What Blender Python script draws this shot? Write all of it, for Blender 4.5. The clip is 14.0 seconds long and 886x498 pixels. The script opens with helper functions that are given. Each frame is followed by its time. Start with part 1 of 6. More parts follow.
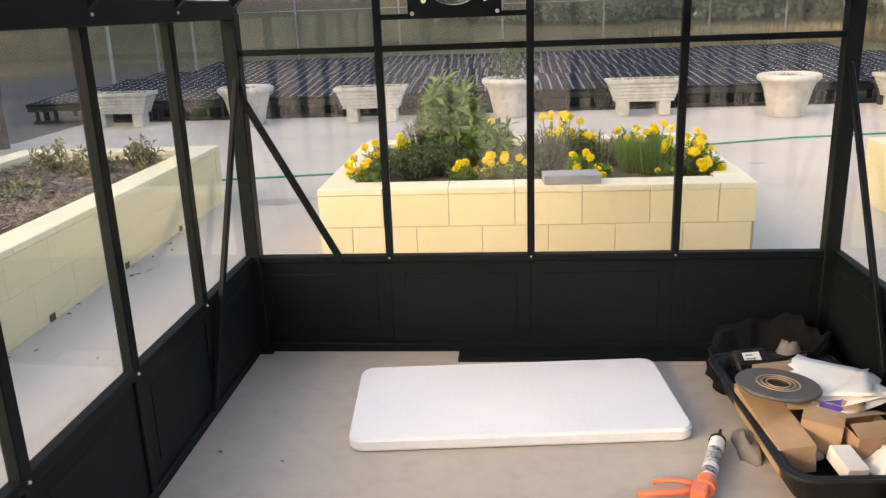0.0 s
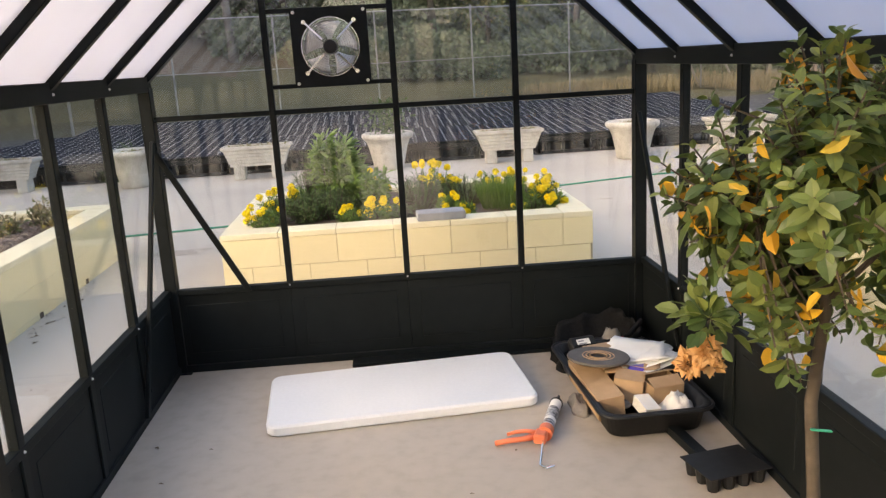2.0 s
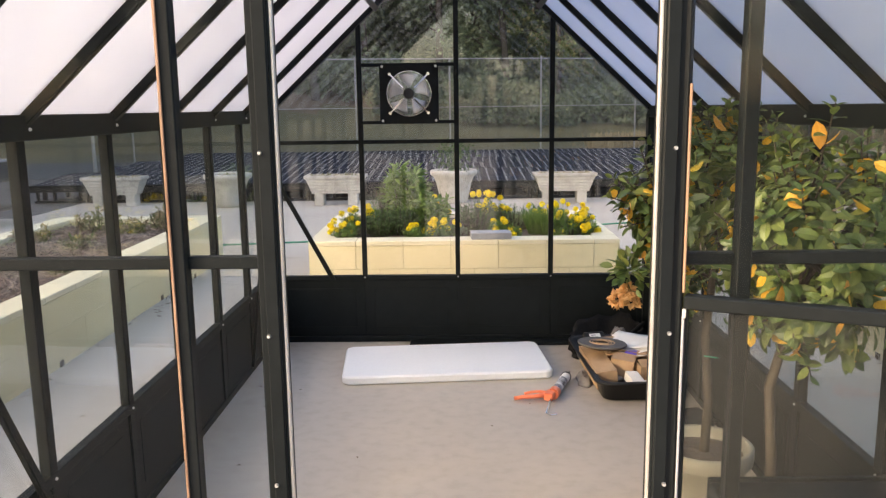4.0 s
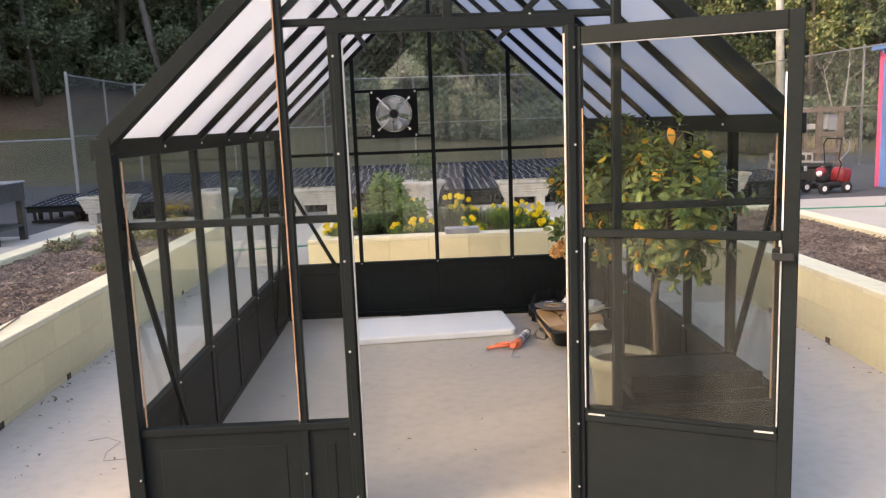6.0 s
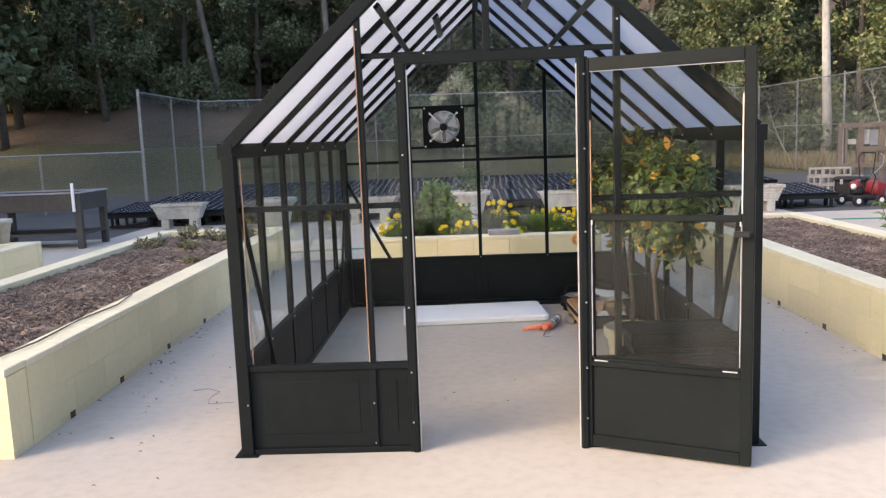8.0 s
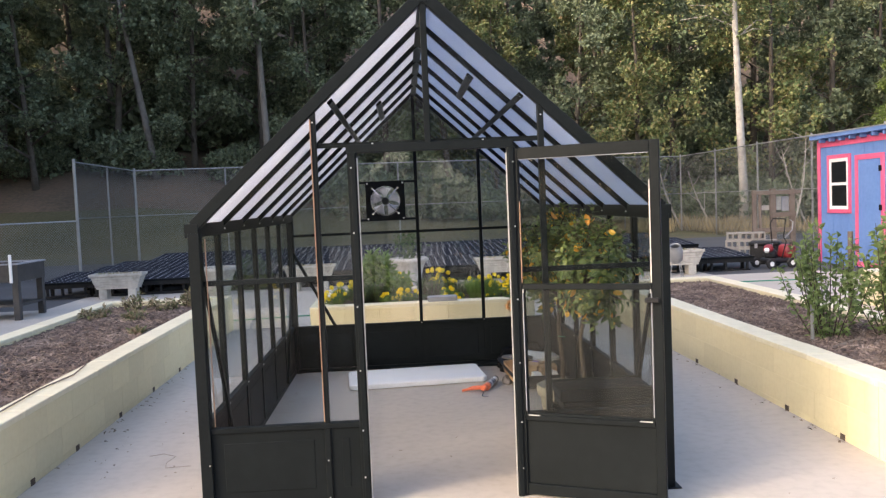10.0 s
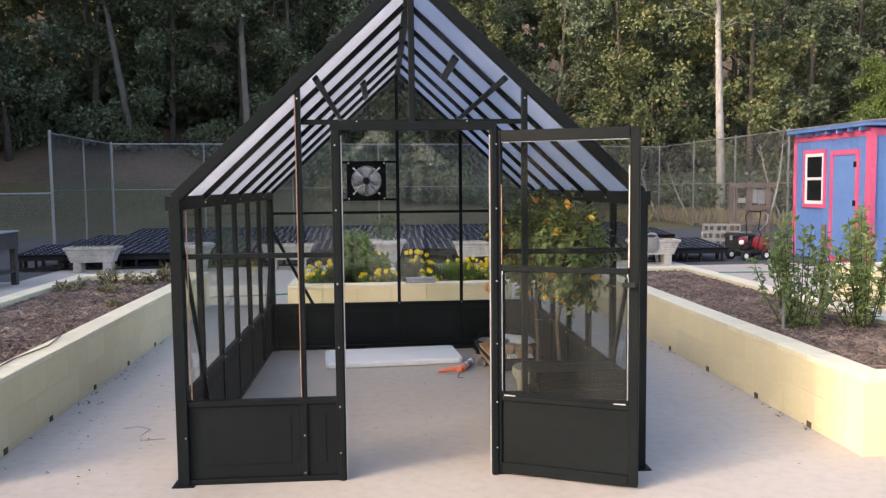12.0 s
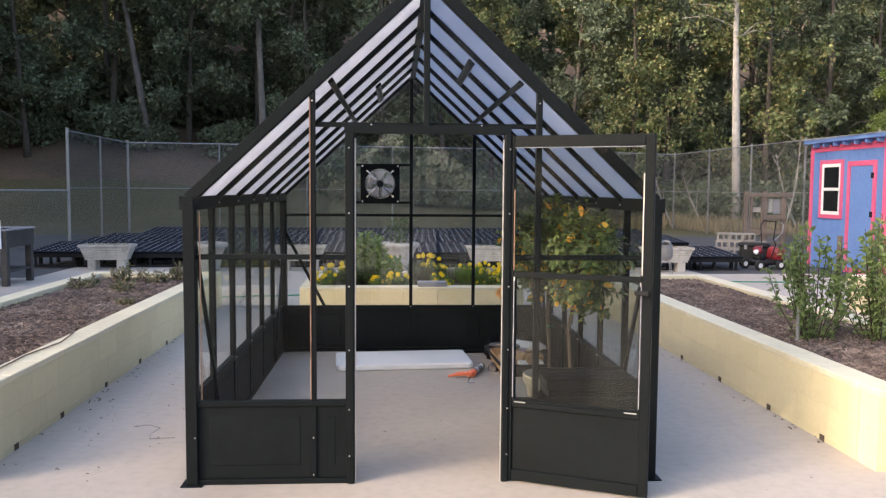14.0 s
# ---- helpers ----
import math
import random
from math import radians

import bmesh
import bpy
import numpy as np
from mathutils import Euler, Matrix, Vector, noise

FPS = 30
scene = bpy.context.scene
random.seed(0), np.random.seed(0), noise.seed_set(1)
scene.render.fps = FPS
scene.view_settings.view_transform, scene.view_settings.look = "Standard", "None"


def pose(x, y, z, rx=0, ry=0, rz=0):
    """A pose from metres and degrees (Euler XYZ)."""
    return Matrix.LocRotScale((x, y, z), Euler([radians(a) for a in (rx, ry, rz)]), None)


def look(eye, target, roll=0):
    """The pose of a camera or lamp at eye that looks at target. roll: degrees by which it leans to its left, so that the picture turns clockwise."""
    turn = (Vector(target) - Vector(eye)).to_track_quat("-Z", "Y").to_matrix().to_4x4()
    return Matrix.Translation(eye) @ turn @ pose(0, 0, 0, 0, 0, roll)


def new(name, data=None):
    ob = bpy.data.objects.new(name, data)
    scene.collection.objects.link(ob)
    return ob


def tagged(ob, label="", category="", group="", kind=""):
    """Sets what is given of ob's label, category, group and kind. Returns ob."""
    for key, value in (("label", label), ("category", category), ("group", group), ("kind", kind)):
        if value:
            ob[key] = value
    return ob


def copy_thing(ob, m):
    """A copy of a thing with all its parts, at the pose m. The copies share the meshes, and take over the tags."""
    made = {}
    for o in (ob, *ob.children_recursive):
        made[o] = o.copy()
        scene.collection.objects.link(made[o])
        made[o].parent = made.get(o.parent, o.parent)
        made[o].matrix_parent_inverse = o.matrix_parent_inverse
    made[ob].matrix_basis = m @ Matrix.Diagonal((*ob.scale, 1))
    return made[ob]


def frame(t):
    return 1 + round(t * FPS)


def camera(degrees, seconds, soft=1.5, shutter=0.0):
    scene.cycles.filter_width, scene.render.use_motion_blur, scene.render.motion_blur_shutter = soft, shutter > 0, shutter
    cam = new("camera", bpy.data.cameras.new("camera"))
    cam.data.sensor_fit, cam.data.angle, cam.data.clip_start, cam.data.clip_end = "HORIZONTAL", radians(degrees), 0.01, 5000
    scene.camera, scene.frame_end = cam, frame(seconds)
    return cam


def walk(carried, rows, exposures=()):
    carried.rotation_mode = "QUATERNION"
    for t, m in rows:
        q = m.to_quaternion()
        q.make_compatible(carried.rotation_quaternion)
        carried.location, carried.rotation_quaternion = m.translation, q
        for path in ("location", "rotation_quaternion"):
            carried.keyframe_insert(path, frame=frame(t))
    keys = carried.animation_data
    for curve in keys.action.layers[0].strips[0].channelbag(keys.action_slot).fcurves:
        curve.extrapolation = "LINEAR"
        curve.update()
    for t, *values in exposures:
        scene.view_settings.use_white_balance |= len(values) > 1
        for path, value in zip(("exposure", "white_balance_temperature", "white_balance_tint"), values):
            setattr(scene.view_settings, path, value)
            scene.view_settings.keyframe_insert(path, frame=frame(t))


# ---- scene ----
cam = camera(57.7, 14.0, 1.3)
PATH = [
    (0, (-0.126, 0.119, 1.524), (-0.279, 2.029, 0.951), -2.1),
    (0.5, (-0.121, -0.015, 1.543), (-0.239, 1.918, 1.044), -2.3),
    (1, (-0.141, -0.271, 1.577), (-0.181, 1.671, 1.103), -2.6),
    (1.5, (-0.138, -0.488, 1.586), (-0.035, 1.447, 1.091), -3.4),
    (2, (-0.087, -0.675, 1.585), (0.041, 1.268, 1.128), -3.3),
    (2.5, (-0.074, -0.847, 1.546), (-0.051, 1.118, 1.173), -2.7),
    (3, (-0.097, -1.193, 1.545), (-0.098, 0.781, 1.225), -1.2),
    (3.5, (-0.025, -1.5, 1.579), (-0.061, 0.469, 1.228), -0.6),
    (6, (-0.167, -3.091, 1.601), (-0.106, -1.116, 1.289), -2.2),
    (6.5, (-0.173, -3.337, 1.572), (-0.157, -1.365, 1.238), -2.8),
    (7, (-0.209, -3.586, 1.583), (-0.24, -1.608, 1.292), -3.0),
    (7.5, (-0.22, -3.88, 1.591), (-0.192, -1.899, 1.318), -1.9),
    (8, (-0.16, -4.006, 1.568), (-0.214, -2.025, 1.298), -2.1),
    (8.5, (-0.165, -4.195, 1.652), (-0.168, -2.202, 1.488), -2.2),
    (11, (-0.229, -4.477, 1.638), (-0.087, -2.485, 1.525), -1.8),
    (11.5, (-0.216, -4.479, 1.632), (-0.056, -2.491, 1.484), -1.3),
    (12, (-0.231, -4.488, 1.627), (-0.066, -2.501, 1.47), -0.6),
    (12.5, (-0.227, -4.482, 1.626), (-0.081, -2.493, 1.478), 0.3),
    (13, (-0.232, -4.483, 1.628), (-0.098, -2.494, 1.468), 0.6),
    (13.5, (-0.242, -4.477, 1.628), (-0.109, -2.488, 1.467), 0.4),
    (14, (-0.229, -4.476, 1.631), (-0.095, -2.486, 1.483), 0.4),
]
walk(cam, [(t, look(eye, target, roll)) for t, eye, target, roll in PATH],
     [(0, 2.95, 8500, 14), (1.5, 2.89, 8500, 14), (3, 2.82, 8100, 14), (6.5, 2.57, 7700, 14), (8, 2.45, 7100, 13), (8.5, 2.49, 7100, 13), (11, 2.28, 7000, 14), (14, 2.20, 6950, 14)])


# ---- light ----
SUN_EL, SUN_WAY = 25.0, Vector((0.915, 0.403, 0.0))
sun_dir = Vector((SUN_WAY.x, SUN_WAY.y, -math.tan(radians(SUN_EL))))
sun = new("sun", bpy.data.lights.new("sun", "SUN"))
sun.data.energy, sun.data.angle, sun.data.color = 0.28, radians(0.6), (1.0, 0.89, 0.72)
sun.matrix_world = look((0, 0, 30), Vector((0, 0, 30)) + sun_dir)
world = bpy.data.worlds.new("sky")
scene.world = world
world.use_nodes = True
wn = world.node_tree.nodes
sky = wn.new("ShaderNodeTexSky")
sky.sky_type, sky.sun_disc = "NISHITA", False
sky.sun_elevation, sky.sun_rotation = radians(SUN_EL), math.atan2(-SUN_WAY.x, -SUN_WAY.y)
sky.dust_density, sky.air_density = 3.5, 0.85
world.node_tree.links.new(sky.outputs[0], wn["Background"].inputs[0])
wn["Background"].inputs[1].default_value = 0.15

# ---- materials ----


def mat(name, color, rough=0.6, metal=0.0, spec=0.5):
    m = bpy.data.materials.new(name)
    m.use_nodes = True
    b = m.node_tree.nodes["Principled BSDF"]
    b.inputs["Base Color"].default_value = (*color, 1)
    b.inputs["Roughness"].default_value = rough
    b.inputs["Metallic"].default_value = metal
    b.inputs["Specular IOR Level"].default_value = spec
    return m


def noise_node(m, scale, detail=4.0, coords="Object", stretch=None):
    n, l = m.node_tree.nodes, m.node_tree.links
    co = n.new("ShaderNodeTexCoord")
    t = n.new("ShaderNodeTexNoise")
    t.inputs["Scale"].default_value, t.inputs["Detail"].default_value = scale, detail
    src = co.outputs[coords]
    if stretch:
        mp = n.new("ShaderNodeMapping")
        mp.inputs["Scale"].default_value = stretch
        l.new(src, mp.inputs[0])
        src = mp.outputs[0]
    l.new(src, t.inputs["Vector"])
    return t.outputs["Fac"]


def ramp(m, fac, stops):
    r = m.node_tree.nodes.new("ShaderNodeValToRGB")
    e = r.color_ramp.elements
    while len(e) < len(stops):
        e.new(0.5)
    for k, (p, c) in enumerate(stops):
        e[k].position, e[k].color = p, (*c, 1)
    m.node_tree.links.new(fac, r.inputs[0])
    return r.outputs[0]


def mixc(m, fac, a, b, mode="MIX"):
    x = m.node_tree.nodes.new("ShaderNodeMix")
    x.data_type, x.blend_type = "RGBA", mode
    if isinstance(fac, (int, float)):
        x.inputs[0].default_value = fac
    else:
        m.node_tree.links.new(fac, x.inputs[0])
    m.node_tree.links.new(a, x.inputs[6])
    m.node_tree.links.new(b, x.inputs[7])
    return x.outputs[2]


def surface(name, stops, rough, fine, coarse, bump=0.2, dist=0.01, metal=0.0, coords="Object", spec=0.5, rand=None):
    """Two scales of noise over a colour ramp, with relief. rand: 'island' or 'object' shifts the tone from piece to piece."""
    m = mat(name, stops[0][1], rough, metal, spec)
    n, l = m.node_tree.nodes, m.node_tree.links
    b = n["Principled BSDF"]
    f1, f2 = noise_node(m, fine, 6, coords), noise_node(m, coarse, 3, coords)
    c1, c2 = ramp(m, f1, stops), ramp(m, f2, stops)
    c = mixc(m, 0.55, c1, c2)
    if rand:
        if rand in ("island", "chip"):
            r = n.new("ShaderNodeNewGeometry").outputs["Random Per Island"]
        else:
            r = n.new("ShaderNodeObjectInfo").outputs["Random"]
        lo, hi = (0.55, 1.45) if rand == "chip" else (0.95, 1.03)
        v = ramp(m, r, [(0.0, (lo, lo, lo)), (1.0, (hi, hi, hi))])
        c = mixc(m, 1.0, c, v, "MULTIPLY")
    l.new(c, b.inputs["Base Color"])
    bp = n.new("ShaderNodeBump")
    bp.inputs["Strength"].default_value, bp.inputs["Distance"].default_value = bump, dist
    l.new(f1, bp.inputs["Height"])
    l.new(bp.outputs[0], b.inputs["Normal"])
    return m


def leaf_mat(name, colors, rough=0.5, trans=0.25, mottle=0):
    """Leaves: each island takes its own colour; some light passes through."""
    m = mat(name, colors[0], rough)
    n, l = m.node_tree.nodes, m.node_tree.links
    b = n["Principled BSDF"]
    r = n.new("ShaderNodeNewGeometry").outputs["Random Per Island"]
    k = len(colors)
    c = ramp(m, r, [(i / max(1, k - 1), col) for i, col in enumerate(colors)])
    if mottle:
        v = n.new("ShaderNodeTexVoronoi")
        v.inputs["Scale"].default_value = mottle
        co = n.new("ShaderNodeTexCoord")
        l.new(co.outputs["Object"], v.inputs["Vector"])
        sp = n.new("ShaderNodeSeparateColor")
        l.new(v.outputs["Color"], sp.inputs[0])
        c = mixc(m, 1.0, c, ramp(m, sp.outputs[0], [(0.0, (0.65, 0.65, 0.65)), (0.6, (1.0, 1.0, 1.0)), (1.0, (1.4, 1.38, 1.3))]), "MULTIPLY")
    l.new(c, b.inputs["Base Color"])
    t = n.new("ShaderNodeBsdfTranslucent")
    l.new(c, t.inputs[0])
    mx = n.new("ShaderNodeMixShader")
    mx.inputs[0].default_value = trans
    l.new(b.outputs[0], mx.inputs[1])
    l.new(t.outputs[0], mx.inputs[2])
    l.new(mx.outputs[0], n["Material Output"].inputs[0])
    return m


def glass_mat(name, tint, dust=0.03, gloss=0.02):
    """A thin clear pane: light goes straight through, gloss by Fresnel, and a film of dust."""
    m = bpy.data.materials.new(name)
    m.use_nodes = True
    n, l = m.node_tree.nodes, m.node_tree.links
    n.remove(n["Principled BSDF"])
    tr, gl, df, fr = n.new("ShaderNodeBsdfTransparent"), n.new("ShaderNodeBsdfGlossy"), n.new("ShaderNodeBsdfDiffuse"), n.new("ShaderNodeLayerWeight")
    tr.inputs[0].default_value = (*tint, 1)
    gl.inputs["Roughness"].default_value = 0.03
    df.inputs[0].default_value = (0.6, 0.6, 0.58, 1)
    fr.inputs[0].default_value = 0.5
    pw, sc = n.new("ShaderNodeMath"), n.new("ShaderNodeMath")
    pw.operation, sc.operation = "POWER", "MULTIPLY_ADD"
    pw.inputs[1].default_value, sc.inputs[1].default_value, sc.inputs[2].default_value = 4.0, 0.38, gloss
    l.new(fr.outputs["Facing"], pw.inputs[0])
    l.new(pw.outputs[0], sc.inputs[0])
    dirt = n.new("ShaderNodeMixShader")
    f = noise_node(m, 3.0, 5, "Object", (1, 1, 0.35))
    mr = n.new("ShaderNodeMapRange")
    mr.inputs[1].default_value, mr.inputs[2].default_value, mr.inputs[3].default_value, mr.inputs[4].default_value = 0.3, 0.75, 0.0, dust * 2
    l.new(f, mr.inputs[0])
    l.new(mr.outputs[0], dirt.inputs[0])
    l.new(tr.outputs[0], dirt.inputs[1])
    l.new(df.outputs[0], dirt.inputs[2])
    mx = n.new("ShaderNodeMixShader")
    l.new(sc.outputs[0], mx.inputs[0])
    l.new(dirt.outputs[0], mx.inputs[1])
    l.new(gl.outputs[0], mx.inputs[2])
    l.new(mx.outputs[0], n["Material Output"].inputs[0])
    return m


def poly_mat():
    """Milky twin-wall polycarbonate with fine ribs."""
    m = mat("polycarbonate", (0.86, 0.88, 0.9), 0.25)
    n, l = m.node_tree.nodes, m.node_tree.links
    b = n["Principled BSDF"]
    f = noise_node(m, 2.5, 5)
    l.new(ramp(m, f, [(0.3, (0.58, 0.61, 0.68)), (0.7, (0.70, 0.73, 0.81))]), b.inputs["Base Color"])
    t, tp = n.new("ShaderNodeBsdfTranslucent"), n.new("ShaderNodeBsdfTransparent")
    t.inputs[0].default_value = (0.64, 0.67, 0.76, 1)
    m1, m2 = n.new("ShaderNodeMixShader"), n.new("ShaderNodeMixShader")
    m1.inputs[0].default_value, m2.inputs[0].default_value = 0.62, 0.12
    l.new(b.outputs[0], m1.inputs[1])
    l.new(t.outputs[0], m1.inputs[2])
    l.new(m1.outputs[0], m2.inputs[1])
    l.new(tp.outputs[0], m2.inputs[2])
    l.new(m2.outputs[0], n["Material Output"].inputs[0])
    return m


def link_mat():
    """Chain-link netting seen from far: crossed wires, the rest open."""
    m = bpy.data.materials.new("chain_link")
    m.use_nodes = True
    n, l = m.node_tree.nodes, m.node_tree.links
    b = n["Principled BSDF"]
    b.inputs["Base Color"].default_value = (0.22, 0.225, 0.225, 1)
    b.inputs["Roughness"].default_value = 0.5
    b.inputs["Metallic"].default_value = 0.4
    co = n.new("ShaderNodeTexCoord")
    wires = []
    for a in (1, -1):
        mp = n.new("ShaderNodeMapping")
        mp.inputs["Rotation"].default_value = (0, radians(45 * a), 0)
        l.new(co.outputs["Object"], mp.inputs[0])
        w = n.new("ShaderNodeTexWave")
        w.wave_type, w.bands_direction, w.wave_profile = "BANDS", "X", "SIN"
        w.inputs["Scale"].default_value = 6.0
        l.new(mp.outputs[0], w.inputs["Vector"])
        g = n.new("ShaderNodeMath")
        g.operation = "GREATER_THAN"
        g.inputs[1].default_value = 0.984
        l.new(w.outputs["Fac"], g.inputs[0])
        wires.append(g.outputs[0])
    mx = n.new("ShaderNodeMath")
    mx.operation = "MAXIMUM"
    l.new(wires[0], mx.inputs[0])
    l.new(wires[1], mx.inputs[1])
    l.new(mx.outputs[0], b.inputs["Alpha"])
    return m


def solar_mat():
    """Dark square cells with pale chamfered corners and thin grid lines, 0.16 m apart."""
    m = mat("solar_cells", (0.012, 0.014, 0.022), 0.75, 0.0, 0.02)
    n, l = m.node_tree.nodes, m.node_tree.links
    b = n["Principled BSDF"]
    co = n.new("ShaderNodeTexCoord")
    sp = n.new("ShaderNodeSeparateXYZ")
    l.new(co.outputs["Object"], sp.inputs[0])

    def wave(out, period):
        d = n.new("ShaderNodeMath")
        d.operation = "PINGPONG"
        d.inputs[1].default_value = period / 2
        l.new(out, d.inputs[0])
        return d.outputs[0]

    def less(out, v):
        d = n.new("ShaderNodeMath")
        d.operation = "LESS_THAN"
        d.inputs[1].default_value = v
        l.new(out, d.inputs[0])
        return d.outputs[0]
    ax, ay = wave(sp.outputs[0], 0.158), wave(sp.outputs[1], 0.158)
    s = n.new("ShaderNodeMath")
    s.operation = "ADD"
    l.new(ax, s.inputs[0])
    l.new(ay, s.inputs[1])
    dots = less(s.outputs[0], 0.025)
    lx, ly = less(ax, 0.0003), less(ay, 0.0006)
    mm = n.new("ShaderNodeMath")
    mm.operation = "MAXIMUM"
    l.new(lx, mm.inputs[0])
    l.new(ly, mm.inputs[1])
    m2 = n.new("ShaderNodeMath")
    m2.operation = "MAXIMUM"
    l.new(dots, m2.inputs[0])
    l.new(mm.outputs[0], m2.inputs[1])
    f = noise_node(m, 1.3, 3)
    c = ramp(m, f, [(0.3, (0.008, 0.010, 0.016)), (0.7, (0.022, 0.025, 0.036))])
    r = ramp(m, m2.outputs[0], [(0.0, (0, 0, 0)), (1.0, (0.55, 0.56, 0.58))])
    l.new(mixc(m, m2.outputs[0], c, r), b.inputs["Base Color"])
    return m


CONCRETE = surface("concrete", [(0.25, (0.345, 0.306, 0.262)), (0.5, (0.44, 0.392, 0.339)), (0.8, (0.49, 0.442, 0.388))], 0.8, 14, 0.7, 0.12, 0.004)
ASPHALT = surface("asphalt", [(0.3, (0.045, 0.045, 0.048)), (0.7, (0.085, 0.085, 0.088))], 0.85, 30, 0.5, 0.3, 0.006)
GRASS = surface("grass", [(0.25, (0.04128, 0.04472, 0.01806)), (0.5, (0.07568, 0.07224, 0.03096)), (0.75, (0.1419, 0.1118, 0.05676))], 0.9, 7, 0.25, 0.6, 0.05)
FOREST_FLOOR = surface("forest_floor", [(0.3, (0.06, 0.048, 0.032)), (0.5, (0.12, 0.085, 0.055)), (0.75, (0.20, 0.12, 0.08))], 0.95, 5, 0.3, 0.6, 0.06)
YELLOW = surface("yellow_block_paint", [(0.25, (0.63, 0.545, 0.335)), (0.5, (0.71, 0.62, 0.395)), (0.8, (0.76, 0.68, 0.455))], 0.65, 25, 1.6, 0.25, 0.004, rand="object")
CAP = surface("cap_paint", [(0.25, (0.60, 0.535, 0.37)), (0.5, (0.73, 0.66, 0.475)), (0.8, (0.79, 0.725, 0.55))], 0.65, 22, 1.3, 0.2, 0.004, rand="object")
MORTAR = surface("painted_joint", [(0.3, (0.68, 0.595, 0.37)), (0.7, (0.76, 0.675, 0.44))], 0.8, 30, 2, 0.2, 0.004)
OPEN_JOINT = surface("open_block_joint", [(0.3, (0.20, 0.17, 0.11)), (0.7, (0.42, 0.36, 0.23))], 0.9, 9, 2, 0.2, 0.004)
SOIL = surface("soil", [(0.3, (0.06, 0.042, 0.032)), (0.7, (0.13, 0.095, 0.07))], 0.95, 22, 3, 0.8, 0.03)
CHIPS = surface("mulch_chips", [(0.3, (0.085, 0.06, 0.05)), (0.55, (0.19, 0.14, 0.115)), (0.75, (0.36, 0.285, 0.24))], 0.9, 12, 3, 0.3, 0.01, rand="chip")
BLACK = surface("black_powder_coat", [(0.3, (0.0054, 0.0076, 0.0087)), (0.7, (0.0098, 0.0126, 0.0142))], 0.45, 40, 3, 0.05, 0.002, spec=0.11)
PANEL_BLACK = surface("black_panel", [(0.3, (0.0062, 0.0084, 0.0094)), (0.7, (0.0110, 0.0140, 0.0156))], 0.5, 12, 2, 0.02, 0.002, spec=0.10)
SEAL = surface("copper_brown_seal", [(0.3, (0.16, 0.085, 0.05)), (0.7, (0.34, 0.22, 0.15))], 0.45, 14, 4, 0.1, 0.003)
ALU = surface("bare_aluminium", [(0.3, (0.44, 0.43, 0.41)), (0.7, (0.60, 0.59, 0.57))], 0.4, 20, 4, 0.05, 0.002, metal=0.5)
PALE_SEAL = surface("pale_glazing_seal", [(0.3, (0.55, 0.50, 0.44)), (0.7, (0.72, 0.67, 0.60))], 0.5, 14, 4, 0.1, 0.003)
BOLT = mat("bolt_steel", (0.75, 0.75, 0.75), 0.3, 0.9)
CHROME = mat("chrome", (0.78, 0.78, 0.78), 0.18, 1.0)
BLADE = surface("fan_blade_aluminium", [(0.3, (0.55, 0.55, 0.55)), (0.7, (0.72, 0.72, 0.72))], 0.35, 9, 2, 0.05, 0.002, metal=0.8)
GLASS = glass_mat("pane_glass", (0.955, 0.965, 0.96), 0.0010, 0.005)
WALLGLASS = glass_mat("wall_pane_glass", (0.945, 0.955, 0.95), 0.006, 0.046)
DOORGLASS = glass_mat("dusty_pane_glass", (0.78, 0.80, 0.795), 0.013, 0.006)
UPPERGLASS = glass_mat("door_pane_glass", (0.89, 0.905, 0.90), 0.0010, 0.005)
POLY = poly_mat()
WHITE = surface("white_plastic", [(0.3, (0.74, 0.76, 0.78)), (0.7, (0.82, 0.83, 0.85))], 0.45, 60, 2, 0.08, 0.001)
STONE = surface("pale_cast_stone", [(0.25, (0.26, 0.245, 0.215)), (0.5, (0.44, 0.42, 0.38)), (0.8, (0.56, 0.545, 0.50))], 0.85, 14, 3, 0.3, 0.008)
CREAM = surface("cream_pot", [(0.3, (0.25, 0.225, 0.175)), (0.7, (0.40, 0.36, 0.285))], 0.75, 18, 3, 0.15, 0.004)
SLATE = surface("grey_paver", [(0.3, (0.20, 0.21, 0.23)), (0.7, (0.30, 0.31, 0.34))], 0.85, 30, 4, 0.3, 0.004)
SOLAR = solar_mat()
STEEL = surface("galvanised_steel", [(0.3, (0.24, 0.245, 0.25)), (0.7, (0.36, 0.365, 0.37))], 0.45, 8, 1, 0.05, 0.002, metal=0.5)
LINK = link_mat()
BARK = surface("dark_bark", [(0.3, (0.045, 0.038, 0.03)), (0.7, (0.12, 0.10, 0.08))], 0.95, 6, 1, 0.8, 0.04)
PALE_BARK = surface("pale_bark", [(0.3, (0.16, 0.142, 0.125)), (0.5, (0.36, 0.335, 0.30)), (0.75, (0.46, 0.44, 0.41))], 0.9, 4, 0.8, 0.6, 0.03)
GREY_BARK = surface("grey_bark", [(0.3, (0.10, 0.09, 0.08)), (0.7, (0.20, 0.185, 0.165))], 0.95, 5, 1, 0.7, 0.03)
STEM = surface("stem_bark", [(0.3, (0.045, 0.034, 0.026)), (0.7, (0.105, 0.082, 0.062))], 0.85, 30, 6, 0.4, 0.004)
DARKWOOD = surface("dark_stained_wood", [(0.3, (0.022, 0.021, 0.022)), (0.7, (0.05, 0.048, 0.048))], 0.6, 14, 2, 0.2, 0.004)
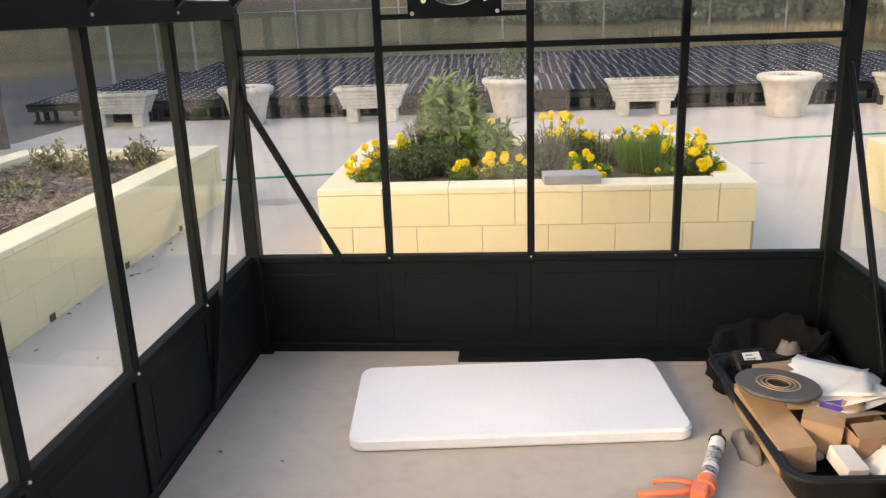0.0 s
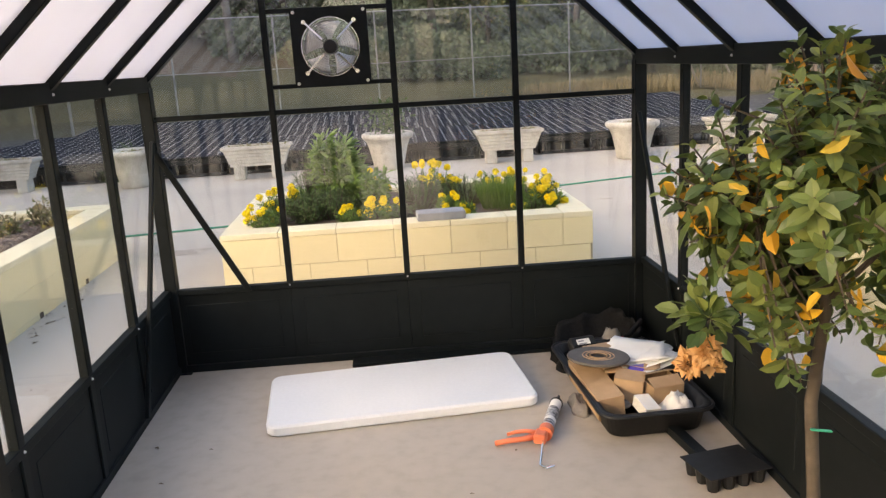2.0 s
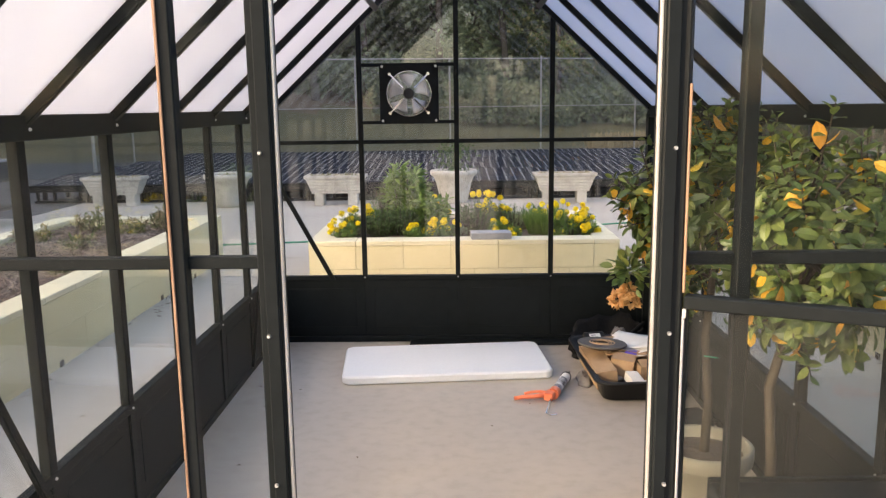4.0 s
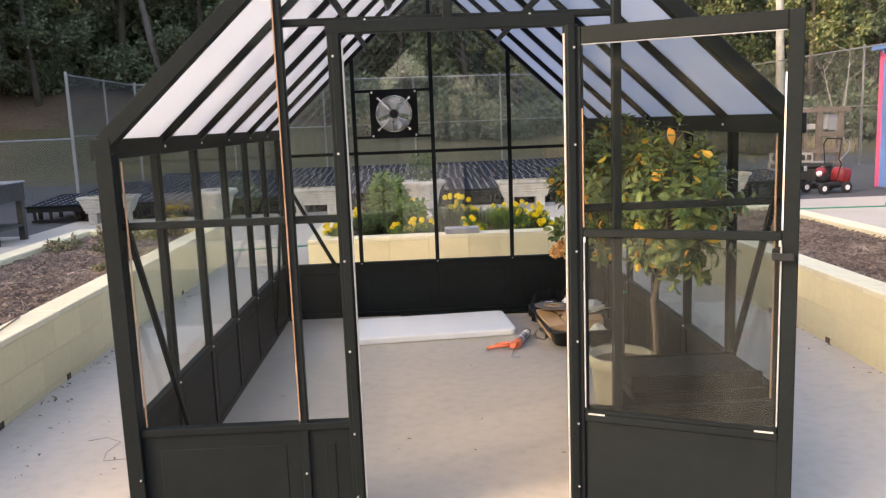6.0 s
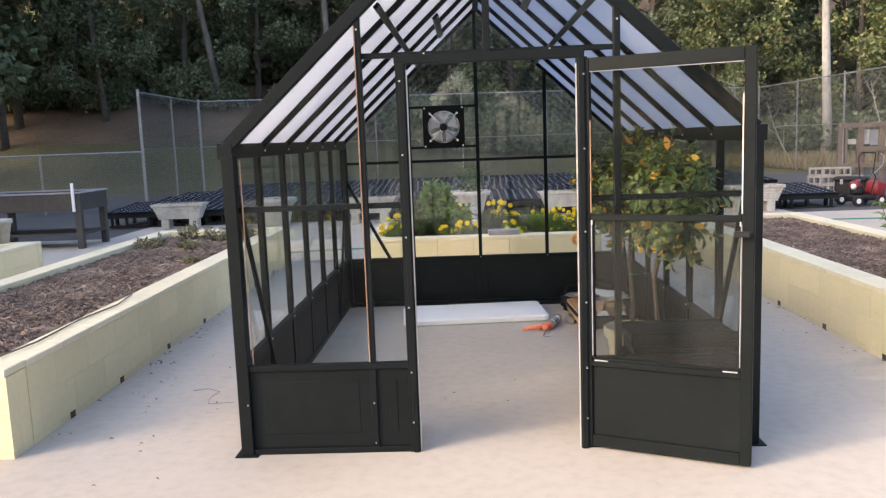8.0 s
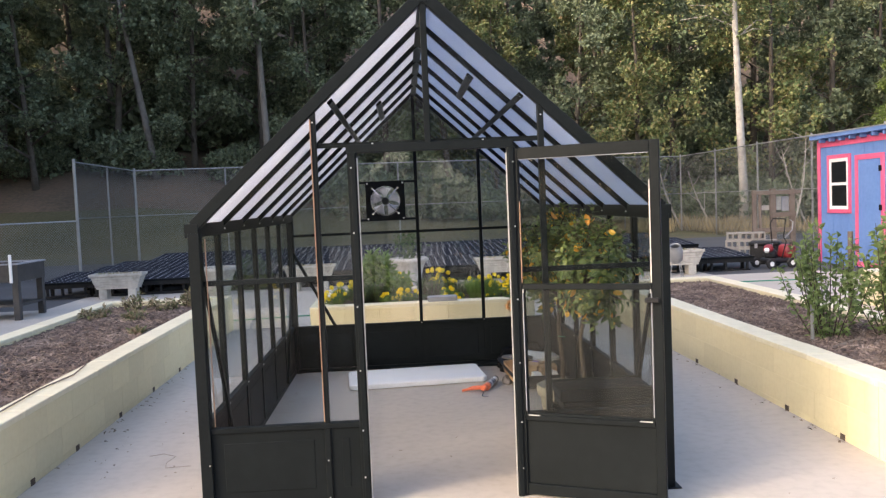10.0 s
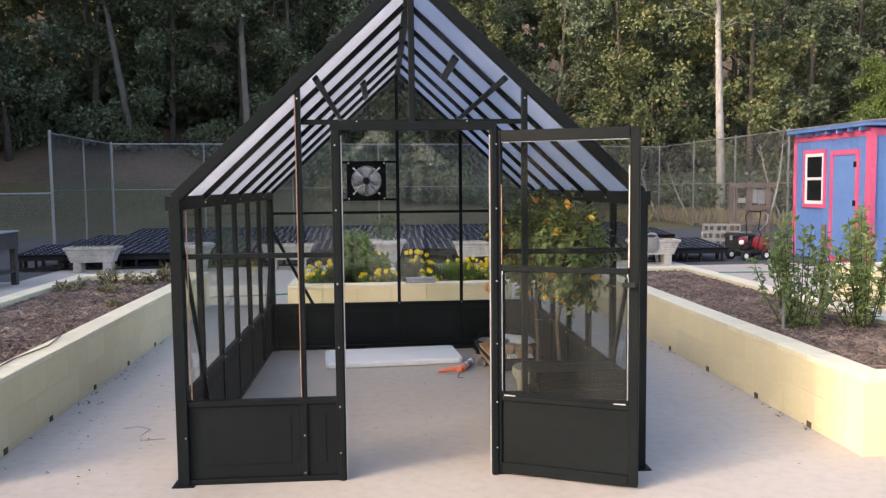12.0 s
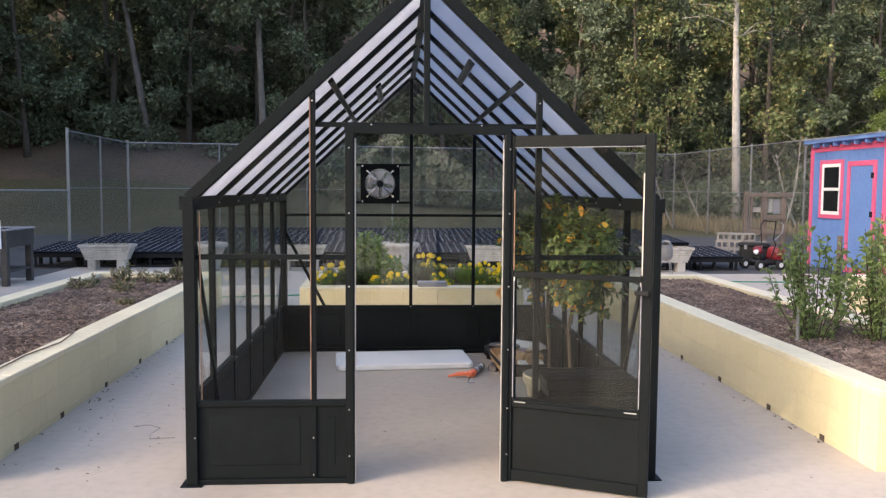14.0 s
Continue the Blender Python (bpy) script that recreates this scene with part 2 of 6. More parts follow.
OLDWOOD = surface("weathered_wood", [(0.3, (0.11, 0.085, 0.07)), (0.7, (0.20, 0.16, 0.135))], 0.85, 12, 2, 0.4, 0.006)
BLUE = surface("blue_paint", [(0.3, (0.10, 0.20, 0.46)), (0.7, (0.14, 0.26, 0.55))], 0.6, 14, 1.5, 0.1, 0.003)
PINK = surface("pink_paint", [(0.3, (0.60, 0.09, 0.195)), (0.7, (0.70, 0.13, 0.255))], 0.6, 14, 2, 0.1, 0.003)
OFFWHITE = mat("window_white", (0.8, 0.8, 0.8), 0.5)
DARKGLASS = mat("dark_window_glass", (0.01, 0.011, 0.013), 0.05, 0, 0.6)
CARD = surface("cardboard", [(0.3, (0.33, 0.215, 0.125)), (0.7, (0.44, 0.295, 0.18))], 0.85, 20, 4, 0.1, 0.002)
PAPER = surface("paper", [(0.3, (0.70, 0.69, 0.66)), (0.7, (0.82, 0.81, 0.79))], 0.8, 9, 3, 0.1, 0.002)
BLACKPLASTIC = surface("black_plastic", [(0.3, (0.012, 0.013, 0.014)), (0.7, (0.024, 0.025, 0.028))], 0.45, 25, 4, 0.15, 0.003, spec=0.2)
FABRIC = surface("black_fabric", [(0.3, (0.007, 0.0073, 0.008)), (0.7, (0.016, 0.0165, 0.018))], 0.9, 60, 6, 0.5, 0.006, spec=0.1)
ORANGE = surface("orange_enamel", [(0.3, (0.74, 0.17, 0.075)), (0.7, (0.85, 0.23, 0.12))], 0.4, 14, 4, 0.05, 0.002)
RED = surface("red_enamel", [(0.3, (0.16, 0.015, 0.018)), (0.7, (0.26, 0.025, 0.03))], 0.4, 12, 3, 0.05, 0.002)
STRAW = leaf_mat("straw", [(0.30, 0.24, 0.14), (0.42, 0.34, 0.20), (0.22, 0.18, 0.10)], 0.8, 0.2)
BLOCKGREY = surface("hollow_block", [(0.3, (0.24, 0.225, 0.205)), (0.7, (0.36, 0.34, 0.31))], 0.9, 24, 3, 0.3, 0.004)
RUBBER = mat("rubber", (0.02, 0.02, 0.02), 0.8)
PURPLE = mat("purple_wrapper", (0.08, 0.05, 0.38), 0.35)
GREYCLOTH = surface("grey_cloth", [(0.3, (0.13, 0.12, 0.115)), (0.7, (0.26, 0.24, 0.225))], 0.95, 40, 8, 0.6, 0.006)
TUBEPRINT = surface("printed_label", [(0.42, (0.06, 0.06, 0.065)), (0.5, (0.30, 0.30, 0.31)), (0.6, (0.62, 0.62, 0.62))], 0.5, 90, 30, 0.0, 0.001)
HOSE = mat("green_hose", (0.02, 0.22, 0.13), 0.45)
TAPE = mat("green_tie", (0.02, 0.32, 0.20), 0.4)
ROLL = surface("dark_rubber_tape", [(0.3, (0.07, 0.062, 0.056)), (0.7, (0.12, 0.105, 0.095))], 0.7, 30, 5, 0.1, 0.002)
LEAF = leaf_mat("gardenia_leaf", [(0.0528, 0.0984, 0.0336), (0.084, 0.1416, 0.0432), (0.174, 0.234, 0.066), (0.066, 0.1152, 0.0384), (0.24, 0.282, 0.078), (0.072, 0.126, 0.0432)], 0.40, 0.25)
LEAF_Y = leaf_mat("yellowed_leaf", [(0.78, 0.42, 0.04), (0.84, 0.52, 0.07), (0.66, 0.30, 0.05), (0.80, 0.46, 0.05), (0.52, 0.40, 0.06)], 0.45, 0.3)
SPENT = leaf_mat("spent_flower", [(0.60, 0.33, 0.13), (0.72, 0.46, 0.22), (0.50, 0.24, 0.08)], 0.7, 0.2)
HERB = leaf_mat("herb_leaf", [(0.075, 0.145, 0.028), (0.115, 0.205, 0.04), (0.155, 0.255, 0.052), (0.065, 0.12, 0.024)], 0.5, 0.3)
SHRUB = leaf_mat("shrub_leaf", [(0.115, 0.17, 0.058), (0.18, 0.25, 0.085), (0.24, 0.32, 0.115), (0.10, 0.15, 0.052)], 0.7, 0.35)
DARKHERB = leaf_mat("dark_herb_leaf", [(0.045, 0.085, 0.028), (0.065, 0.115, 0.036), (0.09, 0.145, 0.045), (0.05, 0.09, 0.03)], 0.55, 0.25)
GREYHERB = leaf_mat("grey_green_leaf", [(0.13, 0.18, 0.08), (0.17, 0.22, 0.11), (0.10, 0.15, 0.06)], 0.6, 0.25)
BLOOM = leaf_mat("marigold", [(0.88, 0.70, 0.015), (0.92, 0.78, 0.04), (0.84, 0.62, 0.01)], 0.6, 0.2)
DRY = leaf_mat("dry_plant", [(0.22, 0.17, 0.11), (0.30, 0.25, 0.16), (0.15, 0.15, 0.07), (0.10, 0.13, 0.05)], 0.8, 0.2)
FALLEN = leaf_mat("fallen_leaf", [(0.10, 0.07, 0.045), (0.16, 0.11, 0.07), (0.06, 0.05, 0.04)], 0.8, 0.0)
WOODS_GREEN = leaf_mat("woods_leaf_green", [(0.095, 0.125, 0.078), (0.14, 0.178, 0.105), (0.20, 0.235, 0.14), (0.125, 0.152, 0.095)], 0.8, 0.25, 7.0)
WOODS_YELLOW = leaf_mat("woods_leaf_turning", [(0.125, 0.175, 0.072), (0.215, 0.245, 0.10), (0.29, 0.27, 0.12), (0.105, 0.16, 0.068), (0.17, 0.215, 0.085), (0.27, 0.20, 0.11)], 0.7, 0.25, 9.0)
WOODS_LIME = leaf_mat("woods_leaf_bright", [(0.11, 0.17, 0.04), (0.17, 0.23, 0.06), (0.08, 0.12, 0.03)], 0.6, 0.3, 9.0)

# ---- shapes ----


def part(name, bm, material, parent=None, label="", smooth=False):
    me = bpy.data.meshes.new(name)
    if smooth:
        for f in bm.faces:
            f.smooth = True
    bm.to_mesh(me)
    bm.free()
    me.materials.append(material)
    ob = new(name, me)
    if parent is not None:
        ob.parent = parent
    if label:
        ob["label"] = label
    return ob


def empty(name, m=None):
    ob = new(name)
    ob.empty_display_size = 0.1
    if m is not None:
        ob.matrix_basis = m
    return ob


def B(bm, x0, x1, y0, y1, z0, z1, bevel=0.0, m=None, seg=1):
    r = bmesh.ops.create_cube(bm, size=1)
    v = r["verts"]
    for p in v:
        p.co = Vector((x0 + (p.co.x + 0.5) * (x1 - x0), y0 + (p.co.y + 0.5) * (y1 - y0), z0 + (p.co.z + 0.5) * (z1 - z0)))
    if bevel:
        e = list({e for p in v for e in p.link_edges})
        r2 = bmesh.ops.bevel(bm, geom=e, offset=bevel, segments=seg, affect="EDGES", profile=0.5)
        v = list({p for f in r2["faces"] for p in f.verts} | {p for p in v if p.is_valid})
    if m is not None:
        bmesh.ops.transform(bm, matrix=m, verts=v)
    return bm


def box(x0, x1, y0, y1, z0, z1, bevel=0.003, m=None, seg=1):
    return B(bmesh.new(), x0, x1, y0, y1, z0, z1, bevel, m, seg)


def bar(bm, p, q, w, h, up=(0, 0, 1), bevel=0.003):
    """A square bar from p to q, w across and h along up."""
    p, q = Vector(p), Vector(q)
    d = q - p
    z = d.normalized()
    y = Vector(up)
    y = (y - z * y.dot(z)).normalized()
    x = y.cross(z)
    m = Matrix((x, y, z)).transposed().to_4x4()
    m.translation = p
    return B(bm, -w / 2, w / 2, -h / 2, h / 2, 0, d.length, bevel, m)


def rod(bm, p, q, r, r2=None, seg=8, caps=True):
    p, q = Vector(p), Vector(q)
    d = q - p
    m = Matrix.Translation((p + q) / 2) @ d.to_track_quat("Z", "Y").to_matrix().to_4x4()
    bmesh.ops.create_cone(bm, cap_ends=caps, segments=seg, radius1=r, radius2=r if r2 is None else r2, depth=d.length, matrix=m)
    return bm


def tube(bm, pts, r, seg=6):
    """A round tube through points; r may be a list."""
    pts = [Vector(p) for p in pts]
    rs = r if isinstance(r, (list, tuple)) else [r] * len(pts)
    rings = []
    for i, p in enumerate(pts):
        d = (pts[min(i + 1, len(pts) - 1)] - pts[max(i - 1, 0)]).normalized()
        a = d.orthogonal().normalized() if i == 0 else (a - d * a.dot(d)).normalized()
        b = d.cross(a)
        rings.append([bm.verts.new(p + rs[i] * (math.cos(k * 2 * math.pi / seg) * a + math.sin(k * 2 * math.pi / seg) * b)) for k in range(seg)])
    for i in range(len(rings) - 1):
        for k in range(seg):
            bm.faces.new((rings[i][k], rings[i][(k + 1) % seg], rings[i + 1][(k + 1) % seg], rings[i + 1][k]))
    bm.faces.new(rings[0][::-1])
    bm.faces.new(rings[-1])
    return bm


def lathe(bm, profile, seg=24, m=None):
    rings = []
    for r, z in profile:
        rings.append([bm.verts.new((r * math.cos(k * 2 * math.pi / seg), r * math.sin(k * 2 * math.pi / seg), z)) for k in range(seg)])
    for i in range(len(rings) - 1):
        for k in range(seg):
            bm.faces.new((rings[i][k], rings[i][(k + 1) % seg], rings[i + 1][(k + 1) % seg], rings[i + 1][k]))
    bm.faces.new(rings[0][::-1])
    bm.faces.new(rings[-1])
    if m is not None:
        bmesh.ops.transform(bm, matrix=m, verts=[v for ring in rings for v in ring])
    return bm


def slab(bm, w, d, h, r, m=None, seg=6, edge=0.008):
    """A slab w by d with rounded corners, resting on z = 0."""
    pts = []
    for cx, cy, a0 in ((w / 2 - r, d / 2 - r, 0), (-w / 2 + r, d / 2 - r, 90), (-w / 2 + r, -d / 2 + r, 180), (w / 2 - r, -d / 2 + r, 270)):
        for k in range(seg + 1):
            a = radians(a0 + 90 * k / seg)
            pts.append((cx, cy, math.cos(a), math.sin(a)))
    rings = []
    for z, off in ((0, -edge), (edge, 0), (h - edge, 0), (h, -edge)):
        rings.append([bm.verts.new((cx + (r + off) * c, cy + (r + off) * s, z)) for cx, cy, c, s in pts])
    n = len(pts)
    for i in range(3):
        for k in range(n):
            bm.faces.new((rings[i][k], rings[i][(k + 1) % n], rings[i + 1][(k + 1) % n], rings[i + 1][k]))
    bm.faces.new(rings[0][::-1])
    bm.faces.new(rings[-1])
    if m is not None:
        bmesh.ops.transform(bm, matrix=m, verts=[v for ring in rings for v in ring])
    return bm


def leaves_mesh(name, items, material, parent, fold=0.25, label="", wide=0.42, plain=False, fine=False):
    """Many leaves as one mesh, each one island: items of (place, way, normal, length). Each is a folded blade of four triangles, one island."""
    vs, fs = [], []
    for p, d, nrm, s in items:
        d = d.normalized()
        side = d.cross(nrm)
        if side.length < 1e-4:
            side = d.orthogonal()
        side.normalize()
        up = side.cross(d)
        k = len(vs)
        w = s * wide
        if plain:
            vs += [p, p + d * s * 0.5 + side * w * 0.5, p + d * s, p + d * s * 0.5 - side * w * 0.5 + up * fold * w]
            fs += [(k, k + 2, k + 1), (k, k + 3, k + 2)]
            continue
        if fine:
            for u, q in ((0.0, 0.0), (0.22, 0.36), (0.5, 0.5), (0.78, 0.36), (1.0, 0.0)):
                c = p + d * s * u - up * s * 0.22 * u * u
                vs += [c + side * w * q + up * fold * w * q, c, c - side * w * q + up * fold * w * q]
            for j in range(4):
                b = k + 3 * j
                fs += [(b, b + 1, b + 4, b + 3), (b + 1, b + 2, b + 5, b + 4)]
            continue
        vs += [p, p + d * s * 0.45 + side * w * 0.5 + up * fold * w, p + d * s * 0.5, p + d * s * 0.45 - side * w * 0.5 + up * fold * w, p + d * s - up * s * 0.12]
        fs += [(k, k + 2, k + 1), (k, k + 3, k + 2), (k + 2, k + 4, k + 1), (k + 3, k + 4, k + 2)]
    me = bpy.data.meshes.new(name)
    me.from_pydata([tuple(v) for v in vs], [], fs)
    me.materials.append(material)
    ob = new(name, me)
    if parent is not None:
        ob.parent = parent
    if label:
        ob["label"] = label
    return ob


def rvec(rng, up=0.0):
    v = Vector((rng.gauss(0, 1), rng.gauss(0, 1), rng.gauss(0, 1) + up))
    return v.normalized() if v.length > 1e-6 else Vector((0, 0, 1))


# ---- ground ----
def hill(x, y):
    """Height of the ground: level round the beds, rising into the woods behind and to the west."""
    h = 0.0
    if y > 28:
        d = y - 28
        steep = 0.11 + 0.22 * max(0.0, min(1.0, (2 - x) / 14))
        h += steep * d * min(1.0, d / 6)
    if x < -18:
        h = max(h, 0.20 * (-18 - x) * min(1.0, (-18 - x) / 6) * min(1.0, max(0.0, (y + 40) / 30)))
    return min(h, 14.0) + 0.75 * max(0.0, min(28.0, y - 62))


def ground_sheet():
    bm = bmesh.new()
    xs = [-3000, -400, -120] + list(range(-70, 71, 2)) + [120, 400, 3000]
    ys = [-3000, -400, -120] + list(range(-60, 91, 2)) + [150, 400, 3000]
    grid = [[bm.verts.new((x, y, hill(max(-70, min(70, x)), max(-60, min(90, y))) - 0.03 + (0.05 * noise.noise((x * 0.3, y * 0.3, 0)) if (y > 32 or abs(x) > 16) and abs(x) < 80 and abs(y) < 100 else 0))) for x in xs] for y in ys]
    for j in range(len(ys) - 1):
        for i in range(len(xs) - 1):
            bm.faces.new((grid[j][i], grid[j][i + 1], grid[j + 1][i + 1], grid[j + 1][i]))
    me = bpy.data.meshes.new("ground")
    for f in bm.faces:
        f.smooth = True
        c = f.calc_center_median()
        f.material_index = 1 if (hill(c.x, c.y) > 1.6 or c.y > 44) else 0
    bm.to_mesh(me)
    bm.free()
    me.materials.append(GRASS)
    me.materials.append(FOREST_FLOOR)
    tagged(new("ground", me), "dry autumn grass rising to a leaf-strewn wooded slope", "ground", kind="structure")


ground_sheet()
tagged(part("road", box(-13.5, 15.5, 12.25, 24.0, -0.2, -0.012, 0), ASPHALT), "worn dark asphalt court under the solar panels", "asphalt", kind="structure")
tagged(part("road", box(-13.5, -6.6, 10.3, 12.25, -0.2, -0.013, 0), ASPHALT), "worn dark asphalt beside the planter tables", "asphalt", kind="structure")
tagged(part("road", box(5.95, 8.2, 10.95, 12.25, -0.2, -0.013, 0), ASPHALT), "worn dark asphalt beside the solar panels", "asphalt", kind="structure")
tagged(part("pavement", box(5.95, 8.2, -20, 10.95, -0.2, 0.0, 0), CONCRETE), "pale beige concrete pad with faint stains", "concrete pad", kind="structure")
tagged(part("pavement", box(-6.6, 5.95, -20, 12.25, -0.2, 0.0, 0), CONCRETE), "pale beige concrete pad with faint stains", "concrete pad", kind="structure")
tagged(part("pavement", box(-13.5, -6.6, -20, 10.3, -0.2, 0.0, 0), CONCRETE), "pale beige concrete pad with faint stains", "concrete pad", kind="structure")
tagged(part("road", box(8.2, 15.5, -20, 12.25, -0.2, -0.014, 0), ASPHALT), "worn dark asphalt beside the shed", "asphalt", kind="structure")

# ---- greenhouse ----
FY, W, L, EAVE, RIDGE, KICK = -0.075, 1.275, 3.645, 1.562, 2.75, 0.455
SLOPE = (RIDGE - EAVE) / W


def roof_z(x):
    return RIDGE - abs(x) * SLOPE


gh = tagged(empty("greenhouse", pose(-0.026, FY, 0, 0, 0, -0.45)), "black metal greenhouse with glass walls and milky roof, on concrete", "greenhouse")


def gbar(name, p, q, w, h, up=(0, 0, 1), label="", material=None):
    return part(name, bar(bmesh.new(), p, q, w, h, up), material or BLACK, gh, label)


def bolt(parent, x, y, z, way=(0, -1, 0), r=0.006):
    p = Vector((x, y, z))
    part("bolt", rod(bmesh.new(), p, p + Vector(way) * 0.006, r, r * 0.7, 8), BOLT, parent, "bright steel bolt head")


def kick_panel(x0, x1, y0, y1):
    """A sheet panel with a raised rectangle pressed into both faces."""
    bm = bmesh.new()
    if abs(y1 - y0) < 0.001:
        B(bm, x0, x1, y0 - 0.008, y0 + 0.008, 0.03, KICK - 0.015, 0.002)
        B(bm, x0 + 0.06, x1 - 0.06, y0 - 0.0105, y0 + 0.0105, 0.10, KICK - 0.075, 0.006)
    else:
        B(bm, x0 - 0.008, x0 + 0.008, y0, y1, 0.03, KICK - 0.015, 0.002)
        B(bm, x0 - 0.0105, x0 + 0.0105, y0 + 0.06, y1 - 0.06, 0.10, KICK - 0.075, 0.006)
    part("kick_panel", bm, PANEL_BLACK, gh)


def pane(corners, material=None, name="pane", parent=None, thick=0.004):
    """A flat pane through its corners, with thickness."""
    c = [Vector(p) for p in corners]
    nrm = (c[1] - c[0]).cross(c[2] - c[0]).normalized() * thick / 2
    bm = bmesh.new()
    a, b = [bm.verts.new(p + nrm) for p in c], [bm.verts.new(p - nrm) for p in c]
    bm.faces.new(a)
    bm.faces.new(b[::-1])
    k = len(c)
    for i in range(k):
        bm.faces.new((a[i], b[i], b[(i + 1) % k], a[(i + 1) % k]))
    return part(name, bm, material or GLASS, parent or gh)


BAY = 0.606
XS = 1.295
# sills, kick rails and eaves
for sx in (-1, 1):
    x = sx * W
    xs = sx * XS
    gbar("sill", (xs, 0, 0.02), (xs, L, 0.02), 0.04, 0.04)
    gbar("kick_rail", (xs, 0, KICK), (xs, L, KICK), 0.04, 0.035)
    gbar("eave_beam", (x + sx * 0.01, -0.03, EAVE - 0.015), (x + sx * 0.01, L + 0.03, EAVE - 0.015), 0.075, 0.075)
    for k in range(7):
        y = k * BAY if k < 6 else L
        corner = k in (0, 6)
        px = x if corner else xs
        gbar("corner_post" if corner else "post", (px, y, 0.0), (px, y, EAVE - 0.03), 0.062 if corner else 0.036, 0.07 if corner else 0.045, (0, 1, 0))
        gbar("rafter", (x, y, EAVE + (0.01 if corner else 0)), (0, y, RIDGE + (0.01 if corner else 0)), 0.055 if corner else 0.034, 0.06 if corner else 0.045, (0, 0, 1))
        if not corner:
            bolt(gh, x - sx * 0.027, y, EAVE - 0.02, (-sx, 0, 0))
            bolt(gh, xs - sx * 0.019, y, KICK, (-sx, 0, 0))
    for k in range(6):
        y0, y1 = k * BAY, (k + 1) * BAY if k < 5 else L
        kick_panel(xs, xs, y0 + 0.02, y1 - 0.02)
        pane([(xs, y0, KICK), (xs, y1, KICK), (xs, y1, EAVE - 0.03), (xs, y0, EAVE - 0.03)], WALLGLASS)
        off = Vector((sx * SLOPE, 0, 1)).normalized() * 0.012
        pane([Vector((x, y0, EAVE)) + off, Vector((x, y1, EAVE)) + off, Vector((0, y1, RIDGE)) + off, Vector((0, y0, RIDGE)) + off], POLY, "roof_panel", None, 0.008)
    # long diagonal brace along the roof, at the height of the collar
    bx = 0.545
    up = Vector((sx * SLOPE, 0, 1)).normalized() * -0.035
    gbar("purlin", Vector((sx * bx, 0.05, roof_z(bx))) + up, Vector((sx * bx, L - 0.05, roof_z(bx))) + up, 0.035, 0.02, up)
    # roof vent: a sash frame under the roof
    for vy in ((0.66, 1.65) if sx > 0 else (1.85, 2.95),):
        gbar("vent_bar", Vector((sx * 0.325, vy[0], roof_z(0.325))) + up, Vector((sx * 0.325, vy[1], roof_z(0.325))) + up, 0.05, 0.02, up)
    # corner braces from the foot of the side wall to the back corner post
    gbar("brace", (sx * (XS - 0.035), 2.93, 0.05), (sx * (XS - 0.035), 3.60, 1.26), 0.03, 0.02, (1, 0, 0))
    gbar("brace", (sx * (XS - 0.035), 0.72, 0.05), (sx * (XS - 0.035), 0.05, 1.32), 0.03, 0.02, (1, 0, 0))
    # foot plates
    for y in (0, L):
        part("foot_plate", box(x - 0.06, x + 0.06, y - 0.06, y + 0.06, 0.0, 0.006, 0.001), BLACK, gh)
gbar("ridge_beam", (0, -0.03, RIDGE + 0.01), (0, L + 0.03, RIDGE + 0.01), 0.05, 0.09)
# back wall
MX = [-W, -0.647, -0.012, 0.617, W]
YB = L - 0.0
gbar("sill", (-W, YB, 0.02), (W, YB, 0.02), 0.06, 0.04)
gbar("kick_rail", (-W, YB, KICK - 0.005), (W, YB, KICK - 0.005), 0.045, 0.03)
gbar("transom", (-W, YB, 1.370), (W, YB, 1.370), 0.03, 0.026)
gbar("eave_tie_brace", (-1.26, YB - 0.035, 1.21), (-0.86, YB - 0.035, 0.44), 0.03, 0.02, (0, 1, 0))
for x in MX[1:4]:
    gbar("mullion", (x, YB, KICK), (x, YB, roof_z(x) - 0.02), 0.032, 0.035, (0, 1, 0))
    gbar("panel_joint", (x, YB, 0.035), (x, YB, KICK - 0.02), 0.03, 0.012, (0, 1, 0))
    for z in (KICK,):
        bolt(gh, x, YB - 0.02, z)
for i in range(4):
    x0, x1 = MX[i], MX[i + 1]
    kick_panel(x0 + 0.001, x1 - 0.001, YB, YB)
    pane([(x0, YB, KICK), (x1, YB, KICK), (x1, YB, 1.370), (x0, YB, 1.370)], WALLGLASS)
    if i == 1:
        for z in (1.497, 1.868):
            gbar("fan_bar", (x0, YB, z), (x1, YB, z), 0.022, 0.022)
        pane([(x0, YB, 1.370), (x1, YB, 1.370), (x1, YB, 1.497), (x0, YB, 1.497)], WALLGLASS)
        pane([(x0, YB, 1.868), (x1, YB, 1.868), (x1, YB, RIDGE - 0.03), (x0, YB, roof_z(x0) - 0.03)], WALLGLASS)
        for a, b in ((x0, -0.509), (-0.127, x1)):
            pane([(a, YB, 1.497), (b, YB, 1.497), (b, YB, 1.868), (a, YB, 1.868)], WALLGLASS)
    else:
        pane([(x0, YB, 1.370), (x1, YB, 1.370), (x1, YB, roof_z(x1) - 0.03), (x0, YB, roof_z(x0) - 0.03)], WALLGLASS)
